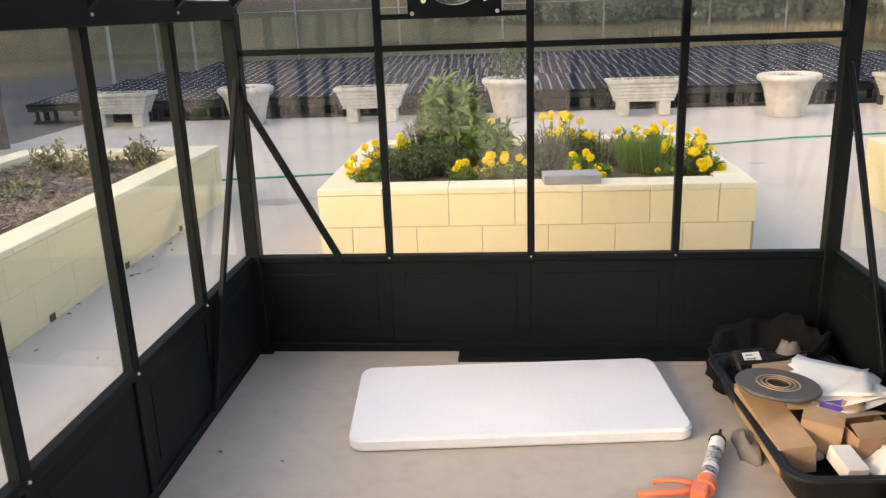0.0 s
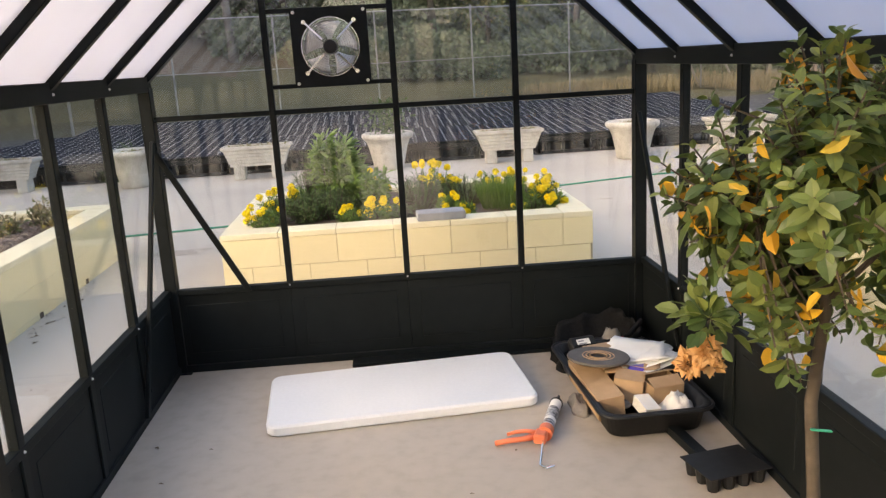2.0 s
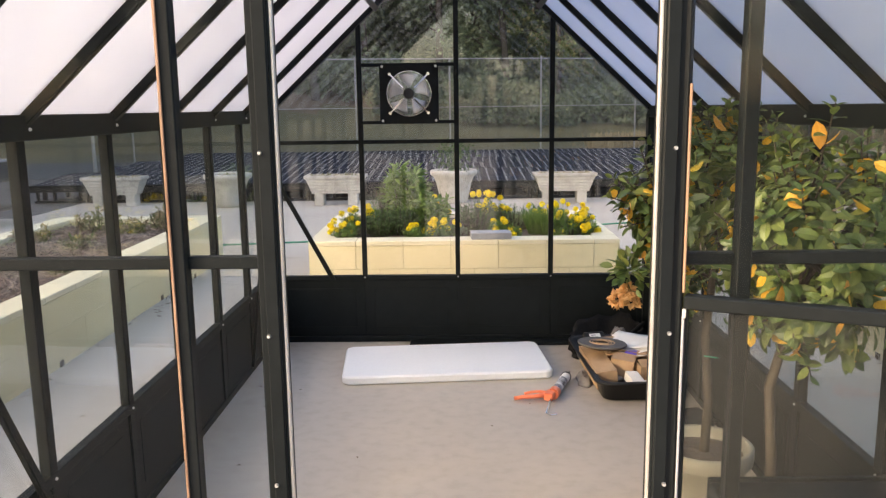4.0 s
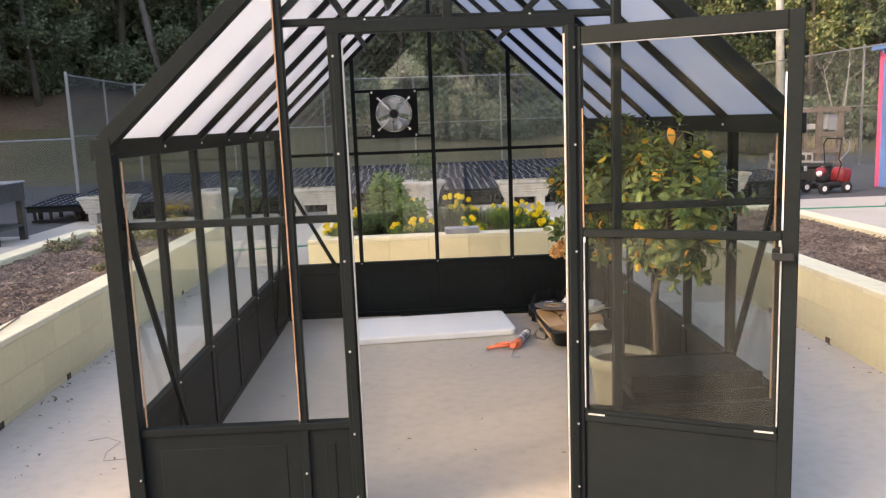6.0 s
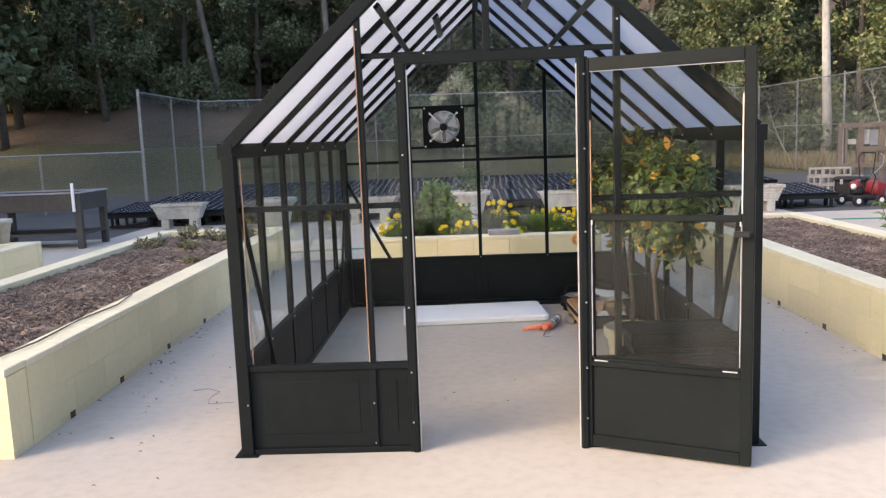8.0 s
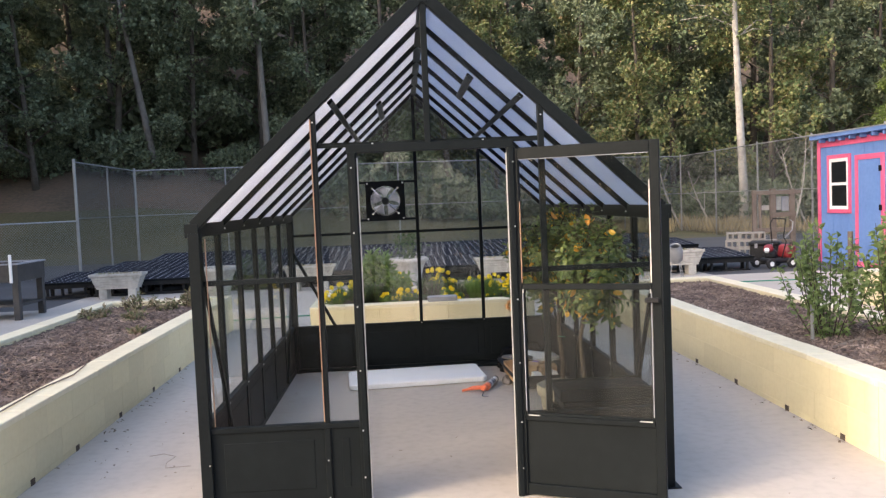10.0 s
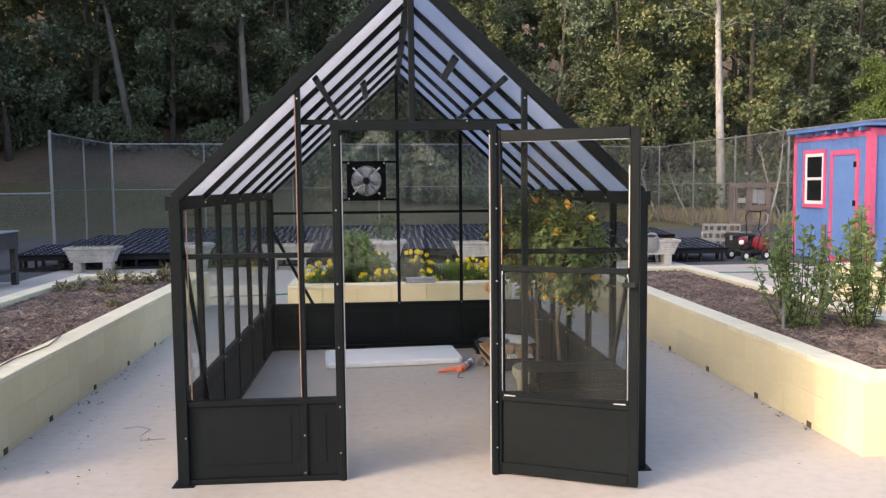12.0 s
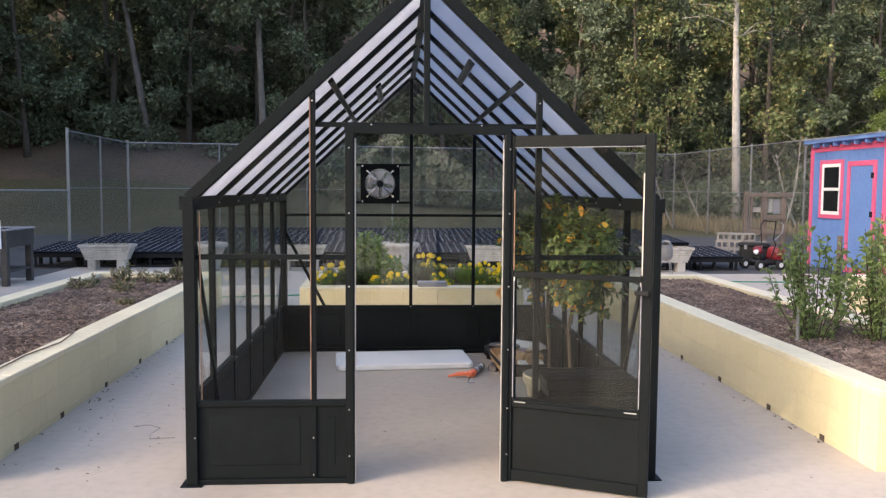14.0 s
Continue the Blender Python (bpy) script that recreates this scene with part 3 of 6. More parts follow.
# front wall
FX, HEAD, TR = 0.616, 1.932, 1.257
for sx in (-1, 1):
    jx = -0.414 if sx < 0 else 0.449
    gbar("sill", (sx * W, 0, 0.015), (jx, 0, 0.015), 0.05, 0.03)
    gbar("kick_rail", (sx * W, 0, KICK - 0.004), (jx, 0, KICK - 0.004), 0.045, 0.03)
    gbar("transom", (sx * W, 0.012, TR), (jx, 0.012, TR), 0.026, 0.028)
    gbar("post", (sx * FX, 0, 0.02), (sx * FX, 0, roof_z(FX) - 0.02), 0.032, 0.04, (0, 1, 0))
    if sx < 0:
        part("seal_strip", bar(bmesh.new(), (sx * FX - 0.012, -0.024, KICK + 0.02), (sx * FX - 0.012, -0.024, roof_z(FX) - 0.06), 0.006, 0.005, (0, 1, 0), 0.001), SEAL, gh, "peeling copper-brown glazing seal")
    part("seal_strip", bar(bmesh.new(), (sx * (W - 0.055), -0.012, KICK + 0.02), (sx * (W - 0.055), -0.012, EAVE - 0.06), 0.006, 0.006, (0, 1, 0), 0.001), SEAL, gh, "peeling copper-brown glazing seal")
    gbar("door_jamb", (jx, 0, 0.0), (jx, 0, HEAD), 0.05, 0.06, (0, 1, 0))
    gbar("door_stop", (jx - sx * 0.005, -0.034, 0.0), (jx - sx * 0.005, -0.034, HEAD), 0.03, 0.012, (0, 1, 0))
    part("jamb_track", bar(bmesh.new(), (jx - sx * 0.028, -0.018, 0.0), (jx - sx * 0.028, -0.018, HEAD - 0.03), 0.006, 0.014, (0, 1, 0), 0.001), ALU, gh, "bare pale aluminium inner track")
    lo, hi = sorted((sx * W, sx * FX))
    kick_panel(lo + 0.03, hi - 0.01, 0, 0)
    lo, hi = sorted((sx * FX, jx))
    kick_panel(lo + 0.012, hi - 0.02, 0, 0)
    for z0, z1 in ((KICK, TR), (TR, None)):
        zt = z1 or EAVE - 0.02
        zf = z1 or roof_z(FX) - 0.03
        pane([(sx * W, 0, z0), (sx * FX, 0, z0), (sx * FX, 0, zf), (sx * W, 0, zt)])
        pane([(sx * FX, 0, z0), (jx, 0, z0), (jx, 0, z1 or HEAD), (sx * FX, 0, z1 or HEAD)])
    for z in (0.16, 0.42, 0.75, 1.1, 1.5, 1.85):
        bolt(gh, jx + sx * 0.005, -0.04, z, r=0.005)
    for z in (0.05, 0.26, 2.1):
        bolt(gh, sx * FX, -0.021, z, r=0.005)
    bolt(gh, sx * (W - 0.02), -0.038, 0.27, r=0.005)
gbar("header", (-0.444, 0, HEAD + 0.02), (0.461, 0, HEAD + 0.02), 0.05, 0.045)
gbar("gable_transom", (-FX, 0.02, HEAD + 0.045), (FX, 0.02, HEAD + 0.045), 0.03, 0.026)
gbar("king_post", (0, 0, HEAD + 0.04), (0, 0, RIDGE - 0.03), 0.034, 0.04, (0, 1, 0))
for a, b in ((-FX, 0.0), (0.0, FX)):
    pane([(a, 0, HEAD + 0.05), (b, 0, HEAD + 0.05), (b, 0, roof_z(b) - 0.03), (a, 0, roof_z(a) - 0.03)])
for x in (-0.3, 0.3, 0.0):
    bolt(gh, x, -0.006, HEAD + 0.045, r=0.005)


def door():
    """The open door, hinged on the east jamb."""
    w, h, st, sr = 0.80, 1.912, 0.055, 0.050
    m = pose(0.437, 0.006, 0.012, 0, 0, -24.1)
    d = part("door", box(0, st, -0.02, 0.02, 0, h, 0.003), BLACK, gh, "open outward-swinging black door")
    d.matrix_basis = m
    part("stile", box(w - sr, w, -0.02, 0.02, 0, h, 0.003), BLACK, d)
    for z0, z1 in ((h - 0.062, h), (0.0, 0.06), (0.415, 0.445)):
        part("rail", box(st, w - sr, -0.02, 0.02, z0, z1, 0.003), BLACK, d)
    bm = bmesh.new()
    B(bm, st, w - sr, -0.006, 0.006, 0.06, 0.415, 0.001)
    part("kick_panel", bm, PANEL_BLACK, d)
    x0, x1, zs = st + 0.004, w - sr - 0.004, 1.158
    part("sash_side", box(x0, x0 + 0.009, -0.017, 0.012, 0.45, zs, 0.002), BLACK, d)
    part("sash_side", box(x1 - 0.009, x1, -0.017, 0.012, 0.45, zs, 0.002), BLACK, d)
    part("sash_rail", box(x0, x1, -0.019, 0.014, zs - 0.018, zs + 0.012, 0.003), BLACK, d)
    part("sash_rail", box(x0, x1, -0.016, 0.011, 0.446, 0.459, 0.002), BLACK, d)
    pane([(x0, -0.004, 0.45), (x1, -0.004, 0.45), (x1, -0.004, zs), (x0, -0.004, zs)], DOORGLASS, "pane", d)
    pane([(st, 0.006, zs - 0.02), (w - sr, 0.006, zs - 0.02), (w - sr, 0.006, h - 0.062), (st, 0.006, h - 0.062)], UPPERGLASS, "pane", d)
    for x, z0, z1, mt, lab in ((x0, zs + 0.02, 1.62, SEAL, "copper-brown glazing seal"), (x1 + 0.001, zs + 0.02, 1.71, PALE_SEAL, "pale glazing strip"), (x1 - 0.001, 0.47, zs - 0.03, SLATE, "dull grey glazing strip"), (x0 + 0.001, 0.47, zs - 0.03, SLATE, "dull grey glazing strip")):
        part("glazing_strip", box(x - 0.0028, x + 0.0028, -0.023, -0.017, z0, z1, 0.001), mt, d, lab)
    part("glazing_strip", box(x0, x1, -0.0235, -0.019, h - 0.067, h - 0.063, 0.001), SLATE, d, "dull grey glazing strip")
    for x in (x0 + 0.01, x1 - 0.075):
        part("clip", box(x, x + 0.065, -0.024, -0.018, 0.443, 0.449, 0.001), ALU, d, "bright aluminium sash clip")
    for x in (x0 + 0.002, x1 - 0.006):
        part("latch", box(x - 0.003, x + 0.005, -0.024, -0.018, zs - 0.036, zs - 0.016, 0.001), ALU, d, "small bright sash latch")
    bm = bmesh.new()
    rod(bm, (w - 0.028, -0.02, 1.09), (w - 0.028, -0.05, 1.09), 0.011)
    B(bm, w - 0.085, w - 0.012, -0.062, -0.046, 1.077, 1.103, 0.005)
    part("handle", bm, BLACKPLASTIC, d)
    bm = bmesh.new()
    rod(bm, (w - 0.028, 0.02, 1.09), (w - 0.028, 0.05, 1.09), 0.011)
    B(bm, w - 0.085, w - 0.012, 0.046, 0.062, 1.077, 1.103, 0.005)
    part("handle", bm, BLACKPLASTIC, d)
    for z in (0.25, 1.0, 1.8):
        part("hinge", rod(bmesh.new(), (-0.004, 0.022, z - 0.04), (-0.004, 0.022, z + 0.04), 0.008), BLACK, d)


door()


def exhaust_fan():
    fan = tagged(empty("exhaust_fan", pose(-0.318, FY + YB - 0.02, 1.682)), "square black wall fan with chrome guard and silver blades", "fan")
    bm = bmesh.new()
    s = 0.193
    ring = [(math.cos(k * math.pi / 16), math.sin(k * math.pi / 16)) for k in range(32)]
    rin = [bm.verts.new((0.145 * c, 0, 0.145 * d)) for c, d in ring]
    rout = []
    for c, d in ring:
        q = s / max(abs(c), abs(d))
        rout.append(bm.verts.new((q * c, 0, q * d)))
    for k in range(32):
        bm.faces.new((rin[k], rin[(k + 1) % 32], rout[(k + 1) % 32], rout[k]))
    r = bmesh.ops.extrude_face_region(bm, geom=list(bm.faces))
    bmesh.ops.translate(bm, vec=(0, 0.04, 0), verts=[v for v in r["geom"] if isinstance(v, bmesh.types.BMVert)])
    part("plate", bm, BLACK, fan)
    for rr in [0.03 + 0.0115 * k for k in range(11)]:
        yy = -0.045 + 0.03 * (rr / 0.15) ** 2
        pts = [(rr * math.cos(a * math.pi / 16), yy, rr * math.sin(a * math.pi / 16)) for a in range(33)]
        part("guard_ring", tube(bmesh.new(), pts, 0.0011 if rr < 0.14 else 0.0026, 4), CHROME, fan)
    for k in range(4):
        a = radians(45 + 90 * k)
        c, d = math.cos(a), math.sin(a)
        arm = part("bracket", bar(bmesh.new(), (0.05 * c, -0.042, 0.05 * d), (0.175 * c, -0.012, 0.175 * d), 0.011, 0.004, (0, 1, 0), 0.001), CHROME, fan, "chrome guard arm")
        part("lug", rod(bmesh.new(), (0.177 * c, 0.001, 0.177 * d), (0.177 * c, -0.016, 0.177 * d), 0.011, None, 12), CHROME, arm)
        bolt(fan, 0.175 * (1 if c > 0 else -1), 0, 0.175 * (1 if d > 0 else -1), r=0.009)
    part("motor", lathe(bmesh.new(), [(0.02, 0.052), (0.033, 0.048), (0.036, 0.03), (0.036, -0.03)], 20, pose(0, 0, 0, 90)), BLACKPLASTIC, fan)
    for k in range(5):
        a = radians(20 + 72 * k)
        bm = bmesh.new()
        g = []
        for i in range(5):
            rr = 0.04 + 0.095 * i / 4
            row = []
            for j in range(5):
                t = (j / 4 - 0.5) * (0.55 + 0.5 * i / 4)
                row.append(bm.verts.new((rr * math.cos(a + t), 0.012 + 0.03 * (j / 4 - 0.5), rr * math.sin(a + t))))
            g.append(row)
        for i in range(4):
            for j in range(4):
                bm.faces.new((g[i][j], g[i + 1][j], g[i + 1][j + 1], g[i][j + 1]))
        ex = bmesh.ops.extrude_face_region(bm, geom=list(bm.faces))
        bmesh.ops.translate(bm, vec=(0, 0.002, 0), verts=[v for v in ex["geom"] if isinstance(v, bmesh.types.BMVert)])
        part("blade", bm, BLADE, fan, smooth=True)


exhaust_fan()


# ---- beds and planter ----
def block_wall(parent, p, q, height, thick, first=0.0, joint=0.0005, core=None):
    """A painted block wall from p to q, its outer face on the line: a core, each block, each cap stone."""
    p, q = Vector((*p, 0)), Vector((*q, 0))
    d = (q - p)
    ln = d.length
    d.normalize()
    inn = Vector((-d.y, d.x, 0))
    m = Matrix((d, inn, Vector((0, 0, 1)))).transposed().to_4x4()
    m.translation = p
    part("core", box(0.004, ln - 0.004, 0.006, thick - 0.004, 0.0, height - 0.042, 0, m), core or MORTAR, parent, "painted joints")
    tops = [height - 0.04, height - 0.24, height - 0.44]
    meshes = {}
    for c, zt in enumerate(tops):
        z0 = max(0.0, zt - 0.2)
        x = -first if c % 2 == 0 else -first - 0.2
        while x < ln - 0.01:
            a, b = max(0.0, x), min(ln, x + 0.4)
            if b - a > 0.03:
                key = (round(b - a, 3), round(zt - z0, 3))
                if key not in meshes:
                    bm = box(joint, b - a - joint, 0.0, thick * 0.5, joint, zt - z0 - joint, 1.5 * joint)
                    me = bpy.data.meshes.new("block")
                    bm.to_mesh(me)
                    bm.free()
                    me.materials.append(YELLOW)
                    meshes[key] = me
                o = new("block", meshes[key])
                o.parent = parent
                o.matrix_basis = m @ pose(a, random.uniform(-0.5, 1.0) * joint, z0)
            x += 0.4
    x, k = 0.0, 0
    while x < ln - 0.01:
        b = min(ln, x + 0.4)
        o = part("cap_stone", box(0.001, b - x - 0.001, -0.004, thick, 0, 0.041, 0.005), CAP, parent)
        o.matrix_basis = m @ pose(x, 0, height - 0.041 + random.uniform(-0.001, 0.002))
        x += 0.4


def bed(name, x0, x1, y0, y1, height, thick, label, fill, soil_mat=None, joint=0.0005, core=None):
    b = tagged(empty(name, pose(0, 0, 0)), label, "garden bed")
    block_wall(b, (x0, y0), (x1, y0), height, thick, 0.0, joint, core)
    block_wall(b, (x1, y0 + thick), (x1, y1 - thick), height, thick, 0.1, joint, core)
    block_wall(b, (x1, y1), (x0, y1), height, thick, 0.0, joint, core)
    block_wall(b, (x0, y1 - thick), (x0, y0 + thick), height, thick, 0.1, joint, core)
    bm = bmesh.new()
    nx, ny = int((x1 - x0) / 0.08), int((y1 - y0) / 0.08)
    g = [[bm.verts.new((x0 + thick * 0.9 + (x1 - x0 - 1.8 * thick) * i / nx, y0 + thick * 0.9 + (y1 - y0 - 1.8 * thick) * j / ny,
                        height - fill + 0.025 * noise.noise((x0 + i * 0.35, j * 0.35, 1)) + 0.03 * noise.noise((i * 0.07, j * 0.07, 5)))) for i in range(nx + 1)] for j in range(ny + 1)]
    for j in range(ny):
        for i in range(nx):
            bm.faces.new((g[j][i], g[j][i + 1], g[j + 1][i + 1], g[j + 1][i]))
    part("soil", bm, soil_mat or SOIL, b, smooth=True)
    return b


BH = 0.478


def weep_holes(b, x, y0, y1, sx):
    """Small dark gaps at the foot of a wall."""
    y = y0
    while y < y1:
        part("weep_hole", box(x - 0.004, x + 0.004, y, y + 0.055, 0.0, 0.04, 0.001), SOIL, b, "dark weep hole")
        y += 0.8 + 0.15 * math.sin(y * 7)


lbed = bed("raised_bed", -4.28, -2.535, -0.06, 6.75, BH, 0.2, "long pale yellow block bed filled with brown mulch", 0.09)
rbed = bed("raised_bed", 2.615, 4.14, -0.06, 6.38, BH, 0.2, "long pale yellow block bed with mulch and leafy shrubs", 0.07)
bed("raised_bed", -8.5, -5.5, 0.6, 5.95, BH, 0.2, "pale yellow block bed beside the asphalt", 0.08)
bed("raised_bed", 6.2, 8.0, -1.0, 6.35, BH, 0.2, "pale yellow block bed near the blue shed", 0.08)
weep_holes(lbed, -2.535, 0.55, 6.5, 1)
weep_holes(rbed, 2.615, 0.5, 6.2, -1)
planter = bed("planter", -1.261, 1.357, 4.847, 6.75, 0.49, 0.2, "square yellow block planter full of herbs and marigolds", 0.045, None, 0.0016, OPEN_JOINT)


def mulch(name, x0, x1, y0, y1, z, count, seed):
    """Shredded bark: many small slivers, joined."""
    rng = random.Random(seed)
    vs, fs = [], []
    for _ in range(count):
        x, y = rng.uniform(x0, x1), rng.uniform(y0, y1)
        ln, w, h = rng.choice((0.6, 0.8, 1.0, 1.5)) * rng.uniform(0.025, 0.075), rng.uniform(0.006, 0.016), rng.uniform(0.004, 0.011)
        m = Matrix.Translation((x, y, z + rng.uniform(0.0, 0.03))) @ Euler((rng.uniform(-0.5, 0.5), rng.uniform(-0.5, 0.5), rng.uniform(0, 6.3))).to_matrix().to_4x4()
        k = len(vs)
        for a, b, c in ((-1, -1, 0), (1, -0.6, 0), (1, 0.6, 0), (-1, 1, 0), (-0.8, 0, 1), (0.8, 0, 1)):
            vs.append(tuple(m @ Vector((a * ln / 2, b * w / 2, c * h))))
        fs += [(k, k + 1, k + 5, k + 4), (k + 1, k + 2, k + 5), (k + 2, k + 3, k + 4, k + 5), (k + 3, k, k + 4)]
    me = bpy.data.meshes.new(name)
    me.from_pydata(vs, [], fs)
    me.materials.append(CHIPS)
    tagged(new(name, me), "shredded brown bark mulch on the bed", "mulch", kind="stuff")


mulch("mulch", -4.13, -2.78, 0.22, 6.5, BH - 0.085, 24000, 3)
mulch("mulch", 2.86, 3.93, 0.22, 6.1, BH - 0.065, 20000, 4)


# ---- plants ----
def herb(name, label, x, y, z, h, r, n, material, seed, leaf=0.05, lean=0.6, stems=7, cat="herb", wide=0.42):
    """A leafy clump: stems from one foot, leaves all along them."""
    rng = random.Random(seed)
    t = tagged(empty(name, pose(x, y, z)), label, cat)
    bm = bmesh.new()
    items = []
    for s in range(stems):
        a = rng.uniform(0, 6.28)
        rr = r * math.sqrt(rng.random())
        tip = Vector((rr * math.cos(a), rr * math.sin(a), h * rng.uniform(0.65, 1.0) * (1 - 0.35 * (rr / r) ** 2)))
        foot = Vector((tip.x * 0.25, tip.y * 0.25, -0.02))
        mid = foot.lerp(tip, 0.5) + Vector((tip.x * 0.12, tip.y * 0.12, 0.02))
        tube(bm, [foot, mid, tip], [0.005, 0.004, 0.002], 5)
        for k in range(n // stems):
            u = rng.random() ** 0.7
            p = (foot.lerp(mid, u * 2) if u < 0.5 else mid.lerp(tip, u * 2 - 1))
            d = rvec(rng, 0.25)
            items.append((p + d * 0.01, d, rvec(rng, 1.5), leaf * rng.uniform(0.6, 1.25)))
    part("stem", bm, STEM, t)
    leaves_mesh("foliage", items, material, t, wide=wide, fine=leaf > 0.07)
    return t


def grass_clump(x, y, z, h, r, n, seed):
    rng = random.Random(seed)
    t = tagged(empty("chive_clump", pose(x, y, z)), "upright clump of narrow green blades in the planter", "herb")
    items = []
    for _ in range(n):
        a = rng.uniform(0, 6.28)
        rr = r * math.sqrt(rng.random())
        d = Vector((math.cos(a) * 0.35 * rr / r, math.sin(a) * 0.35 * rr / r, 1))
        items.append((Vector((rr * 0.5 * math.cos(a), rr * 0.5 * math.sin(a), 0)), d, rvec(rng), h * rng.uniform(0.6, 1)))
    leaves_mesh("blades", items, HERB, t, wide=0.03)


def marigold(x, y, z, h, r, blooms, seed):
    """A marigold bush: ferny leaves and ruffled round heads."""
    rng = random.Random(seed)
    t = herb("marigold", "bushy marigold with bright yellow ruffled heads", x, y, z, h * 0.85, r, 700, HERB, seed, 0.045, stems=12, cat="flower", wide=0.22)
    for _ in range(round(blooms * 1.2)):
        a, rr = rng.uniform(0, 6.28), r * math.sqrt(rng.random()) * 1.25
        p = Vector((rr * math.cos(a), rr * math.sin(a), h * rng.uniform(0.40, 0.90)))
        s = rng.uniform(0.025, 0.035)
        items = []
        for k in range(70):
            d = rvec(rng, 0.25)
            tip = (d + rvec(rng) * 0.7).normalized()
            items.append((p + d * s * 0.45, tip, d, s * rng.uniform(0.45, 0.65)))
        items += [(p - Vector((0, 0, s * 0.2)), rvec(rng), rvec(rng), s * 0.6) for _ in range(10)]
        f = leaves_mesh("bloom", items, BLOOM, t, wide=1.0)
        part("flower_stem", tube(bmesh.new(), [(p.x * 0.5, p.y * 0.5, 0), p], 0.003, 4), HERB, f)


PZ = 0.44
for i, (x, y, h, r, nb) in enumerate(((-1.00, 5.14, 0.20, 0.11, 8), (-0.94, 5.36, 0.31, 0.12, 8), (-0.78, 5.60, 0.30, 0.09, 4), (-0.34, 5.14, 0.15, 0.12, 9), (-0.12, 5.20, 0.20, 0.13, 11), (0.26, 5.72, 0.42, 0.14, 14), (0.40, 5.74, 0.30, 0.10, 6),
                                     (0.36, 5.24, 0.18, 0.09, 6), (0.49, 5.17, 0.12, 0.07, 5), (0.78, 6.0, 0.25, 0.10, 7), (0.98, 5.98, 0.25, 0.12, 9), (1.02, 5.28, 0.24, 0.13, 12), (1.14, 5.46, 0.29, 0.11, 12), (1.18, 5.20, 0.13, 0.08, 5), (0.90, 5.16, 0.09, 0.05, 2), (-0.16, 5.52, 0.42, 0.08, 3))):
    marigold(x, y, PZ, h, r, nb, 40 + i)
herb("pepper_plant", "tall bright green leafy plant in the planter", -0.50, 5.80, PZ, 0.76, 0.20, 1700, HERB, 71, 0.105, stems=20, cat="plant", wide=0.24)
herb("pepper_plant", "bright green leafy plant in the planter", -0.36, 5.72, PZ, 0.52, 0.15, 900, HERB, 70, 0.10, stems=12, cat="plant", wide=0.24)
herb("pepper_plant", "leafy green plant in the planter", -0.20, 5.5, PZ, 0.40, 0.16, 800, HERB, 72, 0.075, stems=12, cat="plant", wide=0.3)
herb("thyme_clump", "low dense dark green herb in the planter", -0.70, 5.33, PZ, 0.24, 0.17, 2400, DARKHERB, 73, 0.030, stems=60)
herb("thyme_clump", "low dense dark green herb in the planter", -0.52, 5.40, PZ, 0.28, 0.17, 2400, DARKHERB, 80, 0.030, stems=60)
herb("fennel_clump", "feathery dark green herb in the planter", -0.68, 5.92, PZ, 0.50, 0.20, 2400, DARKHERB, 74, 0.055, stems=60, wide=0.08)
herb("rosemary", "bushy grey-green rosemary in the planter", 0.16, 5.52, PZ, 0.34, 0.20, 2200, DARKHERB, 75, 0.045, stems=50, wide=0.14)
herb("rosemary", "low spreading grey-green rosemary in the planter", 0.56, 5.72, PZ, 0.26, 0.22, 1900, GREYHERB, 76, 0.040, stems=46, wide=0.14)
grass_clump(0.82, 5.32, PZ, 0.30, 0.17, 330, 77)
grass_clump(0.70, 5.38, PZ, 0.29, 0.11, 260, 78)
herb("thyme_clump", "low spreading herb in the planter", -0.02, 5.34, PZ, 0.12, 0.14, 700, GREYHERB, 79, 0.025, stems=24)
tagged(part("paver", box(-0.17, 0.17, -0.085, 0.085, 0, 0.055, 0.004, pose(0.28, 4.945, 0.492, 0, 0, 2)), SLATE), "loose grey paver lying on the planter wall", "paver")


def shrub(x, y, z, h, r, n, seed, leaf=0.062):
    return herb("shrub", "leafy green shrub growing in the mulch bed", x, y, z, h, r, n, SHRUB, seed, leaf, stems=20, cat="shrub", wide=0.5)


shrub(3.21, 1.78, BH - 0.07, 1.00, 0.38, 1250, 91)
shrub(3.74, 1.74, BH - 0.07, 1.15, 0.40, 1600, 92)
tagged(part("stake", rod(bmesh.new(), (3.02, 1.66, BH - 0.1), (3.02, 1.66, BH + 0.27), 0.014, None, 8), STEEL), "short grey metal stake in the mulch", "stake")
tagged(part("stake", rod(bmesh.new(), (3.62, 2.15, BH - 0.1), (3.62, 2.15, BH + 0.78), 0.022, None, 8), OLDWOOD), "weathered wooden stake among the shrubs", "stake")
tagged(part("stick", bar(bmesh.new(), (3.0, 1.35, BH - 0.045), (3.4, 1.62, BH - 0.035), 0.04, 0.015), OLDWOOD), "grey board lying in the mulch", "stick")
for i, (x, y, h, r) in enumerate(((-3.2, 5.9, 0.22, 0.2), (-3.6, 6.15, 0.26, 0.22), (-2.95, 6.2, 0.28, 0.14), (-3.9, 5.4, 0.18, 0.2), (-3.35, 5.15, 0.12, 0.18), (-2.95, 4.0, 0.07, 0.08))):
    herb("withered_plant", "withered straggly plant in the mulch bed", x, y, BH - 0.09, h, r, 260, DRY, 110 + i, 0.06, stems=14, cat="plant")
